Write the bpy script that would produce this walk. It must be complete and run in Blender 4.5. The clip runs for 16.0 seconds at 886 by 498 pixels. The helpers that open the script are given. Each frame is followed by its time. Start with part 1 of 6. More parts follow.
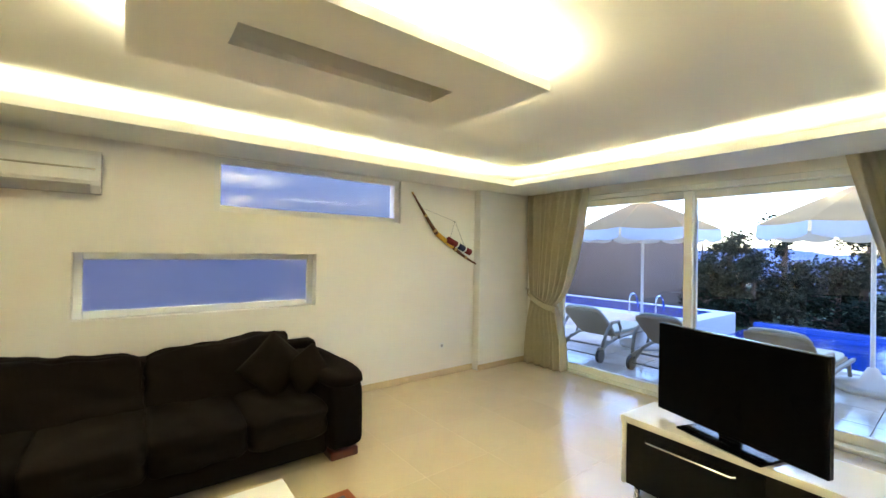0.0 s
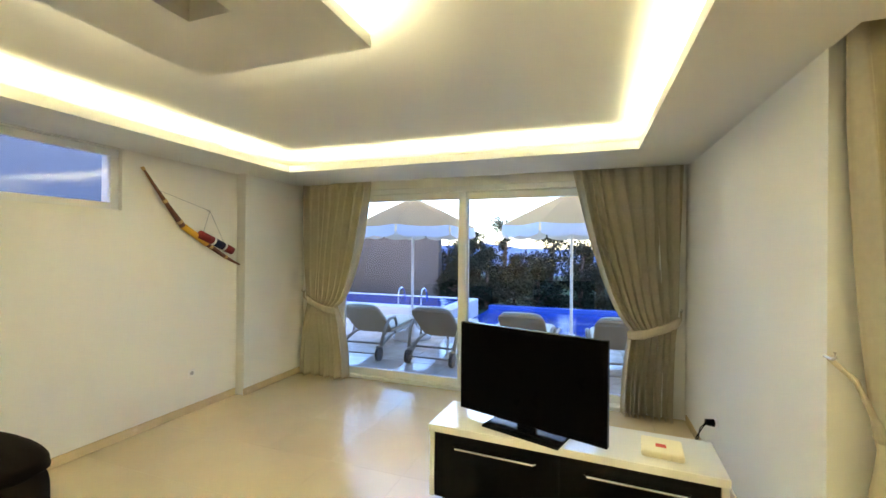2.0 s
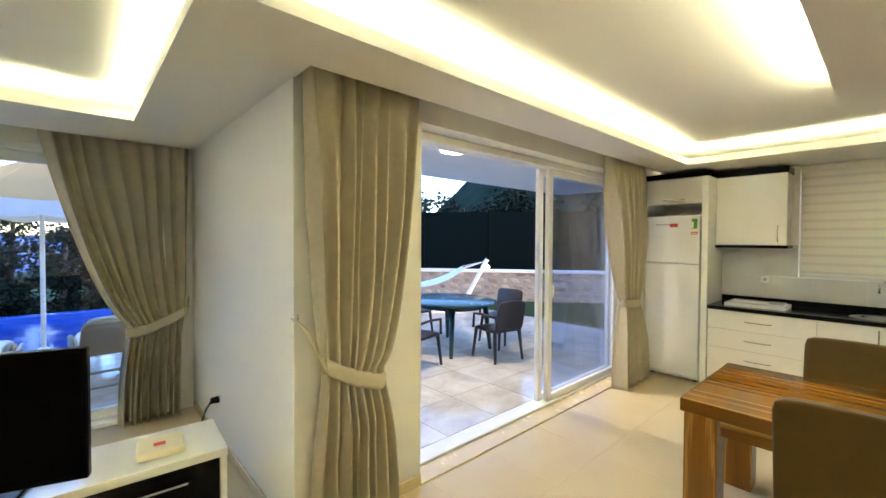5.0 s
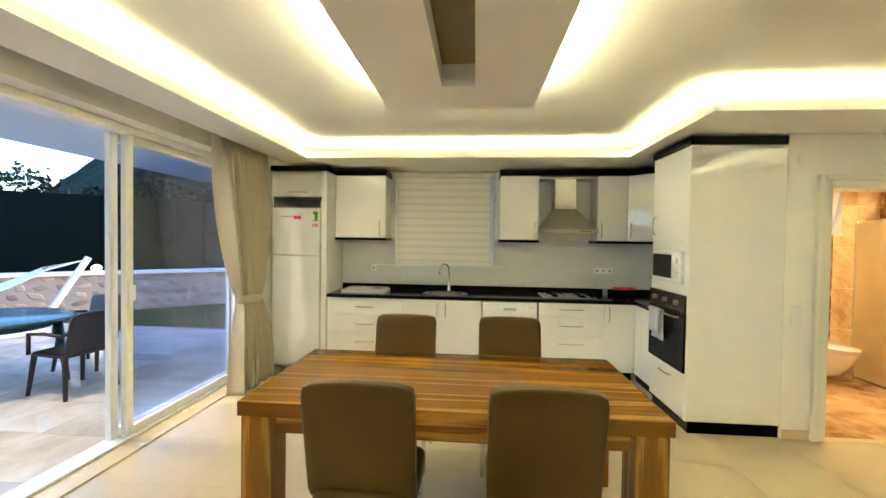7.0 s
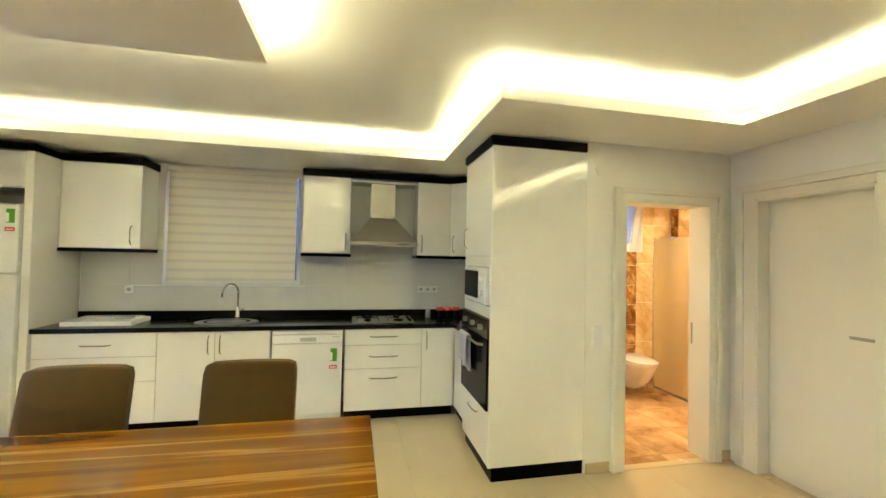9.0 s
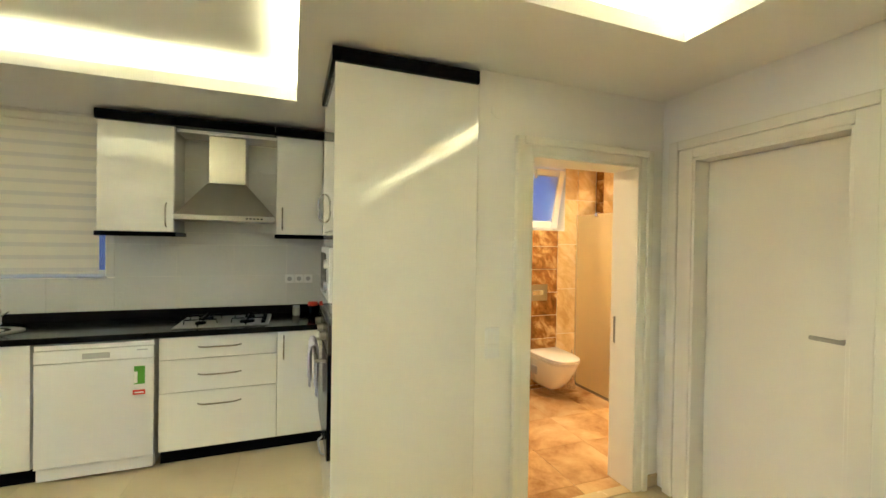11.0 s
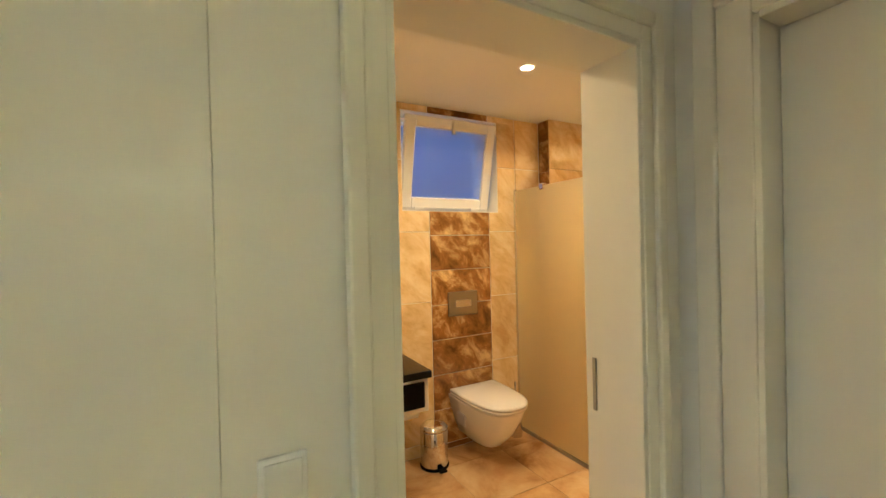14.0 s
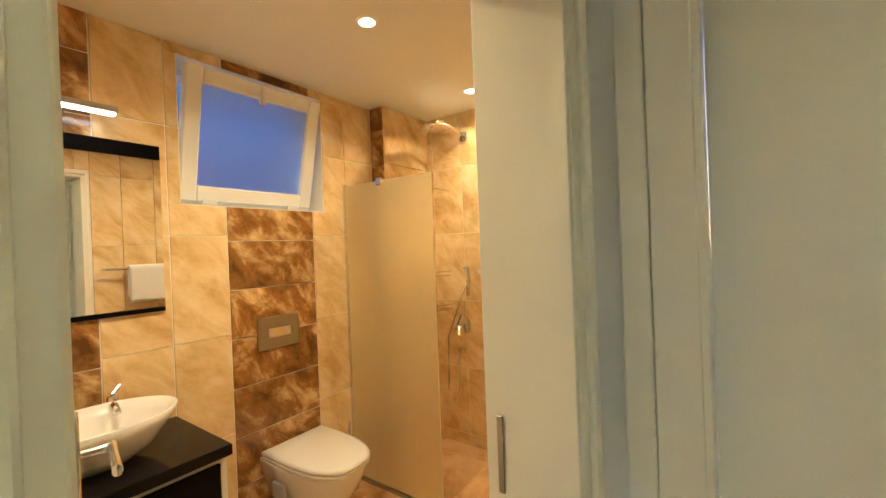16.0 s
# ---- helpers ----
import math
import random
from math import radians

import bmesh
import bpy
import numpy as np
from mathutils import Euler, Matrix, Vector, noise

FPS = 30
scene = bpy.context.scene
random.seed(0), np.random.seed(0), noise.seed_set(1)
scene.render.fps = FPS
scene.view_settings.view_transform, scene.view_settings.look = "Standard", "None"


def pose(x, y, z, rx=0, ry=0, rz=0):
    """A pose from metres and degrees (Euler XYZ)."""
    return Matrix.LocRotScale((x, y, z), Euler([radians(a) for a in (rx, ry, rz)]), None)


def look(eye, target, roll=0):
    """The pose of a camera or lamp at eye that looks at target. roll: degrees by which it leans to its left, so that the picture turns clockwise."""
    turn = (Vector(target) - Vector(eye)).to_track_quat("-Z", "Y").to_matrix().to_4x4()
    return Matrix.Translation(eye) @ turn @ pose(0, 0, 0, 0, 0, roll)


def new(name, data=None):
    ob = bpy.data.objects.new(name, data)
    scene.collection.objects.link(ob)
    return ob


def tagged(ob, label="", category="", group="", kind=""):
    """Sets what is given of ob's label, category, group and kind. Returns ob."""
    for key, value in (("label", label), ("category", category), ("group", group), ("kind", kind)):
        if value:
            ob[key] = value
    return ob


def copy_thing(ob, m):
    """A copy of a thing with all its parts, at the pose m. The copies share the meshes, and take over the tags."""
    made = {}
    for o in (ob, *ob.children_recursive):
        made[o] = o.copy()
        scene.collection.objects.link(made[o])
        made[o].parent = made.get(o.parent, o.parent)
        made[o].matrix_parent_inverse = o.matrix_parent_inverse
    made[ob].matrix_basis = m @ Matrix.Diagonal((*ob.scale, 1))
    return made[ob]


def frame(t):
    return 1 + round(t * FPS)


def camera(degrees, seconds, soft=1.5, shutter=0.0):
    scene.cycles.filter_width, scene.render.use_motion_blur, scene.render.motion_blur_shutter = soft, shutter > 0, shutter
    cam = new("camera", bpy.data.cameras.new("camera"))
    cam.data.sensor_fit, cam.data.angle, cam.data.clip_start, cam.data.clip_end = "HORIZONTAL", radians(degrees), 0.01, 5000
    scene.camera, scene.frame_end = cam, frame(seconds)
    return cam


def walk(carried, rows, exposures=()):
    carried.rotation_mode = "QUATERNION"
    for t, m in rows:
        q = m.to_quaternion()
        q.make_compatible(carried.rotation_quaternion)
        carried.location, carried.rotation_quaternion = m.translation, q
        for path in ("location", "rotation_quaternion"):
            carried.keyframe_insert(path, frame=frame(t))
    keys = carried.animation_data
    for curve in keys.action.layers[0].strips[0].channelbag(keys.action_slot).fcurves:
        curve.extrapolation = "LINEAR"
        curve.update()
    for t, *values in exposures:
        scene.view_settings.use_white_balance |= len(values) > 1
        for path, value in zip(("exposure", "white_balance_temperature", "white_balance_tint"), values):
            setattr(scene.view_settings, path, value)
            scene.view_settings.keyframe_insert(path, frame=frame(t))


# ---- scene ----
cam = camera(95.0, 16.0)
PATH = [
    (0, (0.158, -0.553, 1.576), (-1.061, -2.138, 1.589), 1.0),
    (0.5, (0.109, -0.707, 1.591), (-1.354, -2.07, 1.581), 0.8),
    (1, (0.094, -0.864, 1.609), (-1.602, -1.923, 1.577), 0.2),
    (1.5, (0.021, -0.958, 1.59), (-1.764, -1.86, 1.56), 0.3),
    (2, (-0.087, -1.046, 1.593), (-1.973, -1.712, 1.6), 0.5),
    (2.5, (-0.15, -1.103, 1.598), (-2.105, -1.522, 1.595), 1.1),
    (3, (-0.162, -1.143, 1.6), (-2.157, -1.271, 1.561), 0.7),
    (3.5, (-0.149, -1.136, 1.598), (-2.141, -0.963, 1.553), 0.8),
    (4, (-0.125, -1.111, 1.597), (-2.045, -0.551, 1.543), 0.8),
    (4.5, (-0.101, -1.077, 1.598), (-1.863, -0.133, 1.538), 0.7),
    (5, (-0.07, -0.966, 1.593), (-1.553, 0.375, 1.549), 0.3),
    (7.5, (0.446, -0.233, 1.519), (0.573, 1.763, 1.485), -0.4),
    (8, (0.626, -0.047, 1.511), (0.954, 1.926, 1.518), -1.4),
    (8.5, (0.856, 0.149, 1.53), (1.227, 2.114, 1.579), 0.4),
    (11, (1.826, 1.08, 1.495), (2.521, 2.955, 1.474), 0.9),
    (11.5, (2.031, 1.296, 1.5), (2.754, 3.16, 1.467), 1.2),
    (12, (2.241, 1.447, 1.48), (2.944, 3.319, 1.462), -0.1),
    (12.5, (2.43, 1.625, 1.491), (3.052, 3.525, 1.467), 0.0),
    (13, (2.542, 1.819, 1.454), (3.274, 3.68, 1.413), -0.2),
    (13.5, (2.618, 2.055, 1.46), (3.513, 3.843, 1.429), -1.1),
    (14, (2.737, 2.227, 1.424), (3.689, 3.986, 1.407), -1.4),
    (14.5, (2.839, 2.396, 1.429), (3.868, 4.111, 1.418), -1.4),
    (15, (2.926, 2.554, 1.421), (4.128, 4.152, 1.39), -1.4),
    (15.5, (2.972, 2.679, 1.427), (4.375, 4.103, 1.399), -1.1),
    (16, (2.995, 2.718, 1.424), (4.618, 3.887, 1.416), -2.2),
]
walk(cam, [(t, look(eye, target, roll)) for t, eye, target, roll in PATH],
     [(0, 2.38, 6700, 9), (1.5, 2.3, 6950, 8), (3, 2.22, 6850, 8), (5, 2.13, 6450, 8), (7.5, 2.33, 6550, 5), (11, 2.18, 6350, 5), (12.5, 1.92, 6250, 5), (14, 1.57, 6300, 5), (16, 1.6, 6350, 3)])

# ---------------------------------------------------------------- light
world = bpy.data.worlds.new("world")
scene.world = world
world.use_nodes = True
wn, wl = world.node_tree.nodes, world.node_tree.links
sky = wn.new("ShaderNodeTexSky")
sky.sky_type, sky.sun_disc = 'NISHITA', False
sky.sun_elevation, sky.sun_rotation = radians(7), radians(75)
sky.ozone_density = 3.0
dusk = wn.new("ShaderNodeMix")
dusk.data_type, dusk.blend_type = 'RGBA', 'MULTIPLY'
dusk.inputs["Factor"].default_value = 1.0
dusk.inputs["B"].default_value = (.97, .91, 1.14, 1)
wl.new(sky.outputs["Color"], dusk.inputs["A"])
wl.new(dusk.outputs["Result"], wn["Background"].inputs["Color"])
wn["Background"].inputs["Strength"].default_value = 0.42
sun_data = bpy.data.lights.new("sun", 'SUN')
sun_data.energy, sun_data.angle, sun_data.color = 0.15, radians(30), (0.75, 0.85, 1.0)
sun = new("sun", sun_data)
sun.matrix_world = look((-20, -7, 14), (0, 0, 0))
COVE_WATTS = 2.2      # per metre of strip
BATH_WATTS = 3.2
COVE_COLOR = (1.0, 0.918, 0.57)

ZC, ZM = 2.407, 2.585   # soffit and main ceiling heights

# ---------------------------------------------------------------- helpers
def box(bm, x0, x1, y0, y1, z0, z1, r=0.0, seg=2):
    """A box, with rounded edges where r is given."""
    b = bmesh.new()
    bmesh.ops.create_cube(b, size=1)
    for v in b.verts:
        v.co = Vector((x0 + (v.co.x + .5) * (x1 - x0), y0 + (v.co.y + .5) * (y1 - y0), z0 + (v.co.z + .5) * (z1 - z0)))
    if r:
        r = min(r, .45 * min(abs(x1 - x0), abs(y1 - y0), abs(z1 - z0)))
        bmesh.ops.bevel(b, geom=b.edges[:], offset=r, segments=seg, profile=.5, affect='EDGES')
    merge(bm, b)
    return bm


def merge(bm, b, m=None):
    me = bpy.data.meshes.new("tmp")
    if m:
        bmesh.ops.transform(b, matrix=m, verts=b.verts)
    b.to_mesh(me)
    b.free()
    bm.from_mesh(me)
    bpy.data.meshes.remove(me)


def cyl(bm, p, q, r, r2=None, seg=16):
    """A capped rod from p to q."""
    p, q = Vector(p), Vector(q)
    b = bmesh.new()
    bmesh.ops.create_cone(b, cap_ends=True, segments=seg, radius1=r, radius2=r if r2 is None else r2, depth=(q - p).length)
    merge(bm, b, Matrix.Translation((p + q) / 2) @ (q - p).to_track_quat('Z', 'Y').to_matrix().to_4x4())
    return bm


def tube(bm, pts, r, seg=8):
    """A round bar along points."""
    pts = [Vector(p) for p in pts]
    rings = []
    for i, p in enumerate(pts):
        d = (pts[min(i + 1, len(pts) - 1)] - pts[max(i - 1, 0)]).normalized()
        q = d.to_track_quat('Z', 'Y')
        rr = r[i] if isinstance(r, (list, tuple)) else r
        rings.append([bm.verts.new(p + q @ Vector((rr * math.cos(a), rr * math.sin(a), 0))) for a in [2 * math.pi * k / seg for k in range(seg)]])
    for a, b in zip(rings, rings[1:]):
        for k in range(seg):
            bm.faces.new((a[k], a[(k + 1) % seg], b[(k + 1) % seg], b[k]))
    bm.faces.new(rings[0][::-1])
    bm.faces.new(rings[-1])
    return bm


def lathe(bm, prof, c=(0, 0, 0), seg=24, sx=1.0, sy=1.0):
    """A turned shape: (radius, height) pairs round the z axis at c."""
    rings = [[bm.verts.new((c[0] + sx * r * math.cos(a), c[1] + sy * r * math.sin(a), c[2] + z)) for a in [2 * math.pi * k / seg for k in range(seg)]] for r, z in prof]
    for a, b in zip(rings, rings[1:]):
        for k in range(seg):
            bm.faces.new((a[k], a[(k + 1) % seg], b[(k + 1) % seg], b[k]))
    bm.faces.new(rings[0][::-1])
    bm.faces.new(rings[-1])
    return bm


def puff(bm, c, half, n=5.0, cuts=14, warp=None):
    """A cushion: a rounded block with swelling faces."""
    b = bmesh.new()
    bmesh.ops.create_cube(b, size=2)
    bmesh.ops.subdivide_edges(b, edges=b.edges[:], cuts=cuts, use_grid_fill=True)
    for v in b.verts:
        k = (abs(v.co.x) ** n + abs(v.co.y) ** n + abs(v.co.z) ** n) ** (1 / n)
        u = v.co / k
        w = warp(u) if warp else Vector((0, 0, 0))
        v.co = Vector((c[0] + u.x * half[0], c[1] + u.y * half[1], c[2] + u.z * half[2])) + w
    merge(bm, b)
    return bm


def ring(bm, outer, inner, z0, z1):
    """A flat frame: an outer rectangle (x0, x1, y0, y1) with a rectangular hole."""
    def loop(r, z):
        return [bm.verts.new((x, y, z)) for x, y in ((r[0], r[2]), (r[1], r[2]), (r[1], r[3]), (r[0], r[3]))]
    ol, oh, il, ih = loop(outer, z0), loop(outer, z1), loop(inner, z0), loop(inner, z1)
    for k in range(4):
        j = (k + 1) % 4
        bm.faces.new((ol[k], ol[j], oh[j], oh[k]))
        bm.faces.new((il[j], il[k], ih[k], ih[j]))
        bm.faces.new((oh[k], oh[j], ih[j], ih[k]))
        bm.faces.new((ol[j], ol[k], il[k], il[j]))
    return bm


def part(name, bm, mat, parent=None, label="", smooth=False, kind=""):
    me = bpy.data.meshes.new(name)
    bmesh.ops.recalc_face_normals(bm, faces=bm.faces[:])
    bm.to_mesh(me)
    bm.free()
    me.materials.append(mat)
    for p in me.polygons:
        p.use_smooth = smooth
    ob = new(name, me)
    ob.parent = parent
    return tagged(ob, label, kind=kind)


def thing(name, loc, label, category, group="", rz=0.0):
    ob = new(name)
    ob.matrix_world = pose(*loc, 0, 0, rz)
    ob.empty_display_size = 0.1
    return tagged(ob, label, category, group)


def B(*a, **k):
    return box(bmesh.new(), *a, **k)


def structure(name, bm, mat, label, category="", smooth=False):
    return tagged(part(name, bm, mat, None, label, smooth), category=category or name.split("_")[0], kind="structure")


# ---------------------------------------------------------------- materials
def material(name, color, rough=0.5, metal=0.0, var=0.06, scale=8.0, bump=0.0, bump_scale=60.0, detail=4.0, trans=0.0, coat=0.0, spec=0.5, rvar=0.08, island=0.0):
    m = bpy.data.materials.new(name)
    m.use_nodes = True
    n, l = m.node_tree.nodes, m.node_tree.links
    p = n["Principled BSDF"]
    tc = n.new("ShaderNodeTexCoord")
    no = n.new("ShaderNodeTexNoise")
    no.inputs["Scale"].default_value, no.inputs["Detail"].default_value = scale, detail
    l.new(tc.outputs["Object"], no.inputs["Vector"])
    mix = n.new("ShaderNodeMix")
    mix.data_type = 'RGBA'
    c = Vector(color)
    mix.inputs["A"].default_value = (*(c * (1 - var)), 1)
    mix.inputs["B"].default_value = (*[min(1, q * (1 + var)) for q in c], 1)
    l.new(no.outputs["Fac"], mix.inputs["Factor"])
    out = mix.outputs["Result"]
    if island:
        oi = n.new("ShaderNodeObjectInfo")
        hs = n.new("ShaderNodeHueSaturation")
        mr = n.new("ShaderNodeMapRange")
        mr.inputs["To Min"].default_value, mr.inputs["To Max"].default_value = 1 - island, 1 + island
        l.new(oi.outputs["Random"], mr.inputs["Value"])
        l.new(mr.outputs["Result"], hs.inputs["Value"])
        l.new(out, hs.inputs["Color"])
        out = hs.outputs["Color"]
    l.new(out, p.inputs["Base Color"])
    n2 = n.new("ShaderNodeTexNoise")
    n2.inputs["Scale"].default_value, n2.inputs["Detail"].default_value = bump_scale, 3.0
    l.new(tc.outputs["Object"], n2.inputs["Vector"])
    rr = n.new("ShaderNodeMapRange")
    rr.inputs["To Min"].default_value, rr.inputs["To Max"].default_value = max(0, rough - rvar), min(1, rough + rvar)
    l.new(no.outputs["Fac"], rr.inputs["Value"])
    l.new(rr.outputs["Result"], p.inputs["Roughness"])
    if bump:
        bp = n.new("ShaderNodeBump")
        bp.inputs["Strength"].default_value, bp.inputs["Distance"].default_value = bump, 0.004
        l.new(n2.outputs["Fac"], bp.inputs["Height"])
        l.new(bp.outputs["Normal"], p.inputs["Normal"])
    p.inputs["Metallic"].default_value = metal
    p.inputs["Transmission Weight"].default_value = trans
    p.inputs["Coat Weight"].default_value = coat
    p.inputs["Coat Roughness"].default_value = 0.05
    p.inputs["Specular IOR Level"].default_value = spec
    return m


def glowing(name, color, strength):
    m = bpy.data.materials.new(name)
    m.use_nodes = True
    p = m.node_tree.nodes["Principled BSDF"]
    p.inputs["Base Color"].default_value = (.8, .8, .8, 1)
    p.inputs["Emission Color"].default_value = (*color, 1)
    p.inputs["Emission Strength"].default_value = strength
    return m


def marble(name, c1, c2, c3, scale=2.0, stretch=(1, 1, 1), rough=.15, island=.08, bump=0.0, turn=0.6):
    """Veined stone: two scales of bands between three colours."""
    m = bpy.data.materials.new(name)
    m.use_nodes = True
    n, l = m.node_tree.nodes, m.node_tree.links
    p = n["Principled BSDF"]
    geo = n.new("ShaderNodeNewGeometry")
    oi = n.new("ShaderNodeObjectInfo")
    off = n.new("ShaderNodeVectorMath")
    off.operation = 'MULTIPLY'
    off.inputs[1].default_value = (7, 13, 5)
    comb = n.new("ShaderNodeCombineXYZ")
    for k in "XYZ":
        l.new(oi.outputs["Random"], comb.inputs[k])
    l.new(comb.outputs[0], off.inputs[0])
    add = n.new("ShaderNodeVectorMath")
    l.new(geo.outputs["Position"], add.inputs[0])
    l.new(off.outputs[0], add.inputs[1])
    mp = n.new("ShaderNodeMapping")
    mp.vector_type = 'TEXTURE'
    mp.inputs["Scale"].default_value = [1 / q for q in stretch]
    mp.inputs["Rotation"].default_value = (turn * .9, turn, 0.2)
    l.new(add.outputs[0], mp.inputs["Vector"])
    no = n.new("ShaderNodeTexNoise")
    no.inputs["Scale"].default_value, no.inputs["Detail"].default_value, no.inputs["Distortion"].default_value = scale, 8, .45
    no.inputs["Roughness"].default_value = .66
    l.new(mp.outputs[0], no.inputs["Vector"])
    cr = n.new("ShaderNodeValToRGB")
    e = cr.color_ramp.elements
    e[0].position, e[0].color = .34, (*c1, 1)
    e[1].position, e[1].color = .66, (*c3, 1)
    mid = cr.color_ramp.elements.new(.5)
    mid.color = (*c2, 1)
    l.new(no.outputs["Fac"], cr.inputs["Fac"])
    hs = n.new("ShaderNodeHueSaturation")
    mr = n.new("ShaderNodeMapRange")
    mr.inputs["To Min"].default_value, mr.inputs["To Max"].default_value = 1 - island, 1 + island
    l.new(oi.outputs["Random"], mr.inputs["Value"])
    l.new(mr.outputs["Result"], hs.inputs["Value"])
    l.new(cr.outputs["Color"], hs.inputs["Color"])
    l.new(hs.outputs["Color"], p.inputs["Base Color"])
    p.inputs["Roughness"].default_value = rough
    if bump:
        bp = n.new("ShaderNodeBump")
        bp.inputs["Strength"].default_value, bp.inputs["Distance"].default_value = bump, .004
        l.new(no.outputs["Fac"], bp.inputs["Height"])
        l.new(bp.outputs["Normal"], p.inputs["Normal"])
    return m


def glass(name, rough=0.0, color=(1, 1, 1)):
    m = bpy.data.materials.new(name)
    m.use_nodes = True
    p = m.node_tree.nodes["Principled BSDF"]
    p.inputs["Base Color"].default_value = (*color, 1)
    p.inputs["Roughness"].default_value = rough
    p.inputs["Transmission Weight"].default_value = 1.0
    p.inputs["IOR"].default_value = 1.45
    return m


def striped_wood(name):
    """Walnut with long streaks of light and dark along x."""
    m = bpy.data.materials.new(name)
    m.use_nodes = True
    n, l = m.node_tree.nodes, m.node_tree.links
    p = n["Principled BSDF"]
    tc = n.new("ShaderNodeTexCoord")
    mp = n.new("ShaderNodeMapping")
    mp.inputs["Scale"].default_value = (.08, 2.3, 2.3)
    l.new(tc.outputs["Object"], mp.inputs["Vector"])
    a = n.new("ShaderNodeTexNoise")
    a.inputs["Scale"].default_value, a.inputs["Detail"].default_value = 2.6, 1.5
    l.new(mp.outputs[0], a.inputs["Vector"])
    mp2 = n.new("ShaderNodeMapping")
    mp2.inputs["Scale"].default_value = (1.5, 60, 60)
    l.new(tc.outputs["Object"], mp2.inputs["Vector"])
    b = n.new("ShaderNodeTexNoise")
    b.inputs["Scale"].default_value, b.inputs["Detail"].default_value = 2.0, 4
    l.new(mp2.outputs[0], b.inputs["Vector"])
    cr = n.new("ShaderNodeValToRGB")
    e = cr.color_ramp.elements
    e[0].position, e[0].color = .30, (.13, .045, .005, 1)
    e[1].position, e[1].color = .74, (.70, .42, .13, 1)
    for pos, c in ((.42, (.165, .060, .006)), (.47, (.255, .103, .009)), (.53, (.195, .072, .006)), (.56, (.42, .21, .035)), (.58, (.235, .091, .008)), (.66, (.165, .059, .006)), (.70, (.37, .17, .022))):
        k = cr.color_ramp.elements.new(pos)
        k.color = (*c, 1)
    mx = n.new("ShaderNodeMix")
    mx.inputs["Factor"].default_value = .09
    l.new(a.outputs["Fac"], mx.inputs["A"])
    l.new(b.outputs["Fac"], mx.inputs["B"])
    l.new(mx.outputs["Result"], cr.inputs["Fac"])
    l.new(cr.outputs["Color"], p.inputs["Base Color"])
    p.inputs["Roughness"].default_value = .09
    p.inputs["Specular IOR Level"].default_value = .45
    p.inputs["Coat Weight"].default_value = 0
    p.inputs["Coat Roughness"].default_value = .12
    return m


M_WALL = material("wall_paint", (.85, .83, .775), .55, var=.02, scale=1.2, bump=.12, bump_scale=90)
M_CEIL = material("ceiling_paint", (.82, .81, .77), .7, var=.015, scale=1.0, bump=.05, bump_scale=120)
M_FLOOR = material("cream_floor", (.59, .48, .305), .21, var=.05, scale=3.0, bump=.01, bump_scale=20, rvar=.04, island=.03)
M_GROUT = material("grout", (.55, .455, .30), .8, var=.1)
M_BASE = material("baseboard_stone", (.66, .52, .31), .25, var=.08, scale=12)
M_PVC = material("white_pvc", (.82, .82, .82), .35, var=.02)
M_DOOR = material("door_paint", (.80, .77, .68), .38, var=.02, scale=2.0, bump=.03, bump_scale=40)
M_LACQUER = material("white_lacquer", (.85, .835, .79), .04, var=.01, scale=1.0, coat=.5, rvar=.01)
M_FRIDGE = material("white_enamel", (.80, .80, .80), .2, var=.015, rvar=.03)
M_BLACK = material("black_gloss", (.004, .004, .005), .16, var=.2, rvar=.04, spec=.09)
M_GRANITE = material("black_granite", (.007, .0065, .0065), .14, var=.5, scale=220, rvar=.05, spec=.2)
M_STEEL = material("brushed_steel", (.40, .38, .34), .28, metal=1.0, var=.03, scale=14, rvar=.015)
M_HANDLE = material("satin_chrome", (.52, .50, .46), .2, metal=1.0, var=.03, rvar=.02)
M_CHROME = material("chrome", (.75, .75, .76), .08, metal=1.0, var=.03, rvar=.02)
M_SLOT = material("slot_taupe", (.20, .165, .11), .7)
M_GLASS = glass("window_glass")
M_TINT = glass("tinted_glass", 0.0, (.66, .74, .90))
M_HAZY = glass("grey_glass", 0.0, (.82, .82, .88))
M_FROST = glass("frosted_glass", .5, (.85, .88, 1.0))
M_FROSTB = glass("frosted_blue_glass", .45, (.75, .82, 1.0))
M_CURTAIN = material("linen_curtain", (.52, .455, .325), .9, var=.10, scale=30, bump=.5, bump_scale=420)
M_SOFA = material("brown_suede", (.0085, .0056, .0036), .9, spec=.10, var=.35, scale=5, bump=.35, bump_scale=260)
M_WOOD = striped_wood("walnut_stripe")
M_CHAIR = material("olive_leatherette", (.082, .046, .007), .45, var=.12, scale=18, bump=.18, bump_scale=160, spec=.22)
M_REDWOOD = material("red_wood", (.12, .024, .010), .35, var=.3, scale=20)
M_TILE_L = marble("beige_marble_tile", (.58, .36, .15), (.75, .55, .29), (.86, .70, .46), 4.2, (.9, .9, 2.0), .16, .06, 0, .7)
M_TILE_D = marble("brown_marble_tile", (.12, .048, .012), (.32, .145, .040), (.74, .50, .23), 5.5, (1, 1, 1.7), .18, .10, 0, .8)
M_TILE_F = marble("bath_floor_tile", (.36, .18, .07), (.62, .38, .18), (.74, .52, .29), 2.0, (1, 1, 1), .2, .05)
M_PORCELAIN = material("porcelain", (.84, .82, .80), .08, var=.01, rvar=.02, coat=.3)
M_TERRACE = marble("terrace_travertine", (.50, .42, .34), (.62, .55, .45), (.76, .70, .60), 1.8, (1, 1, 1), .13, .10)
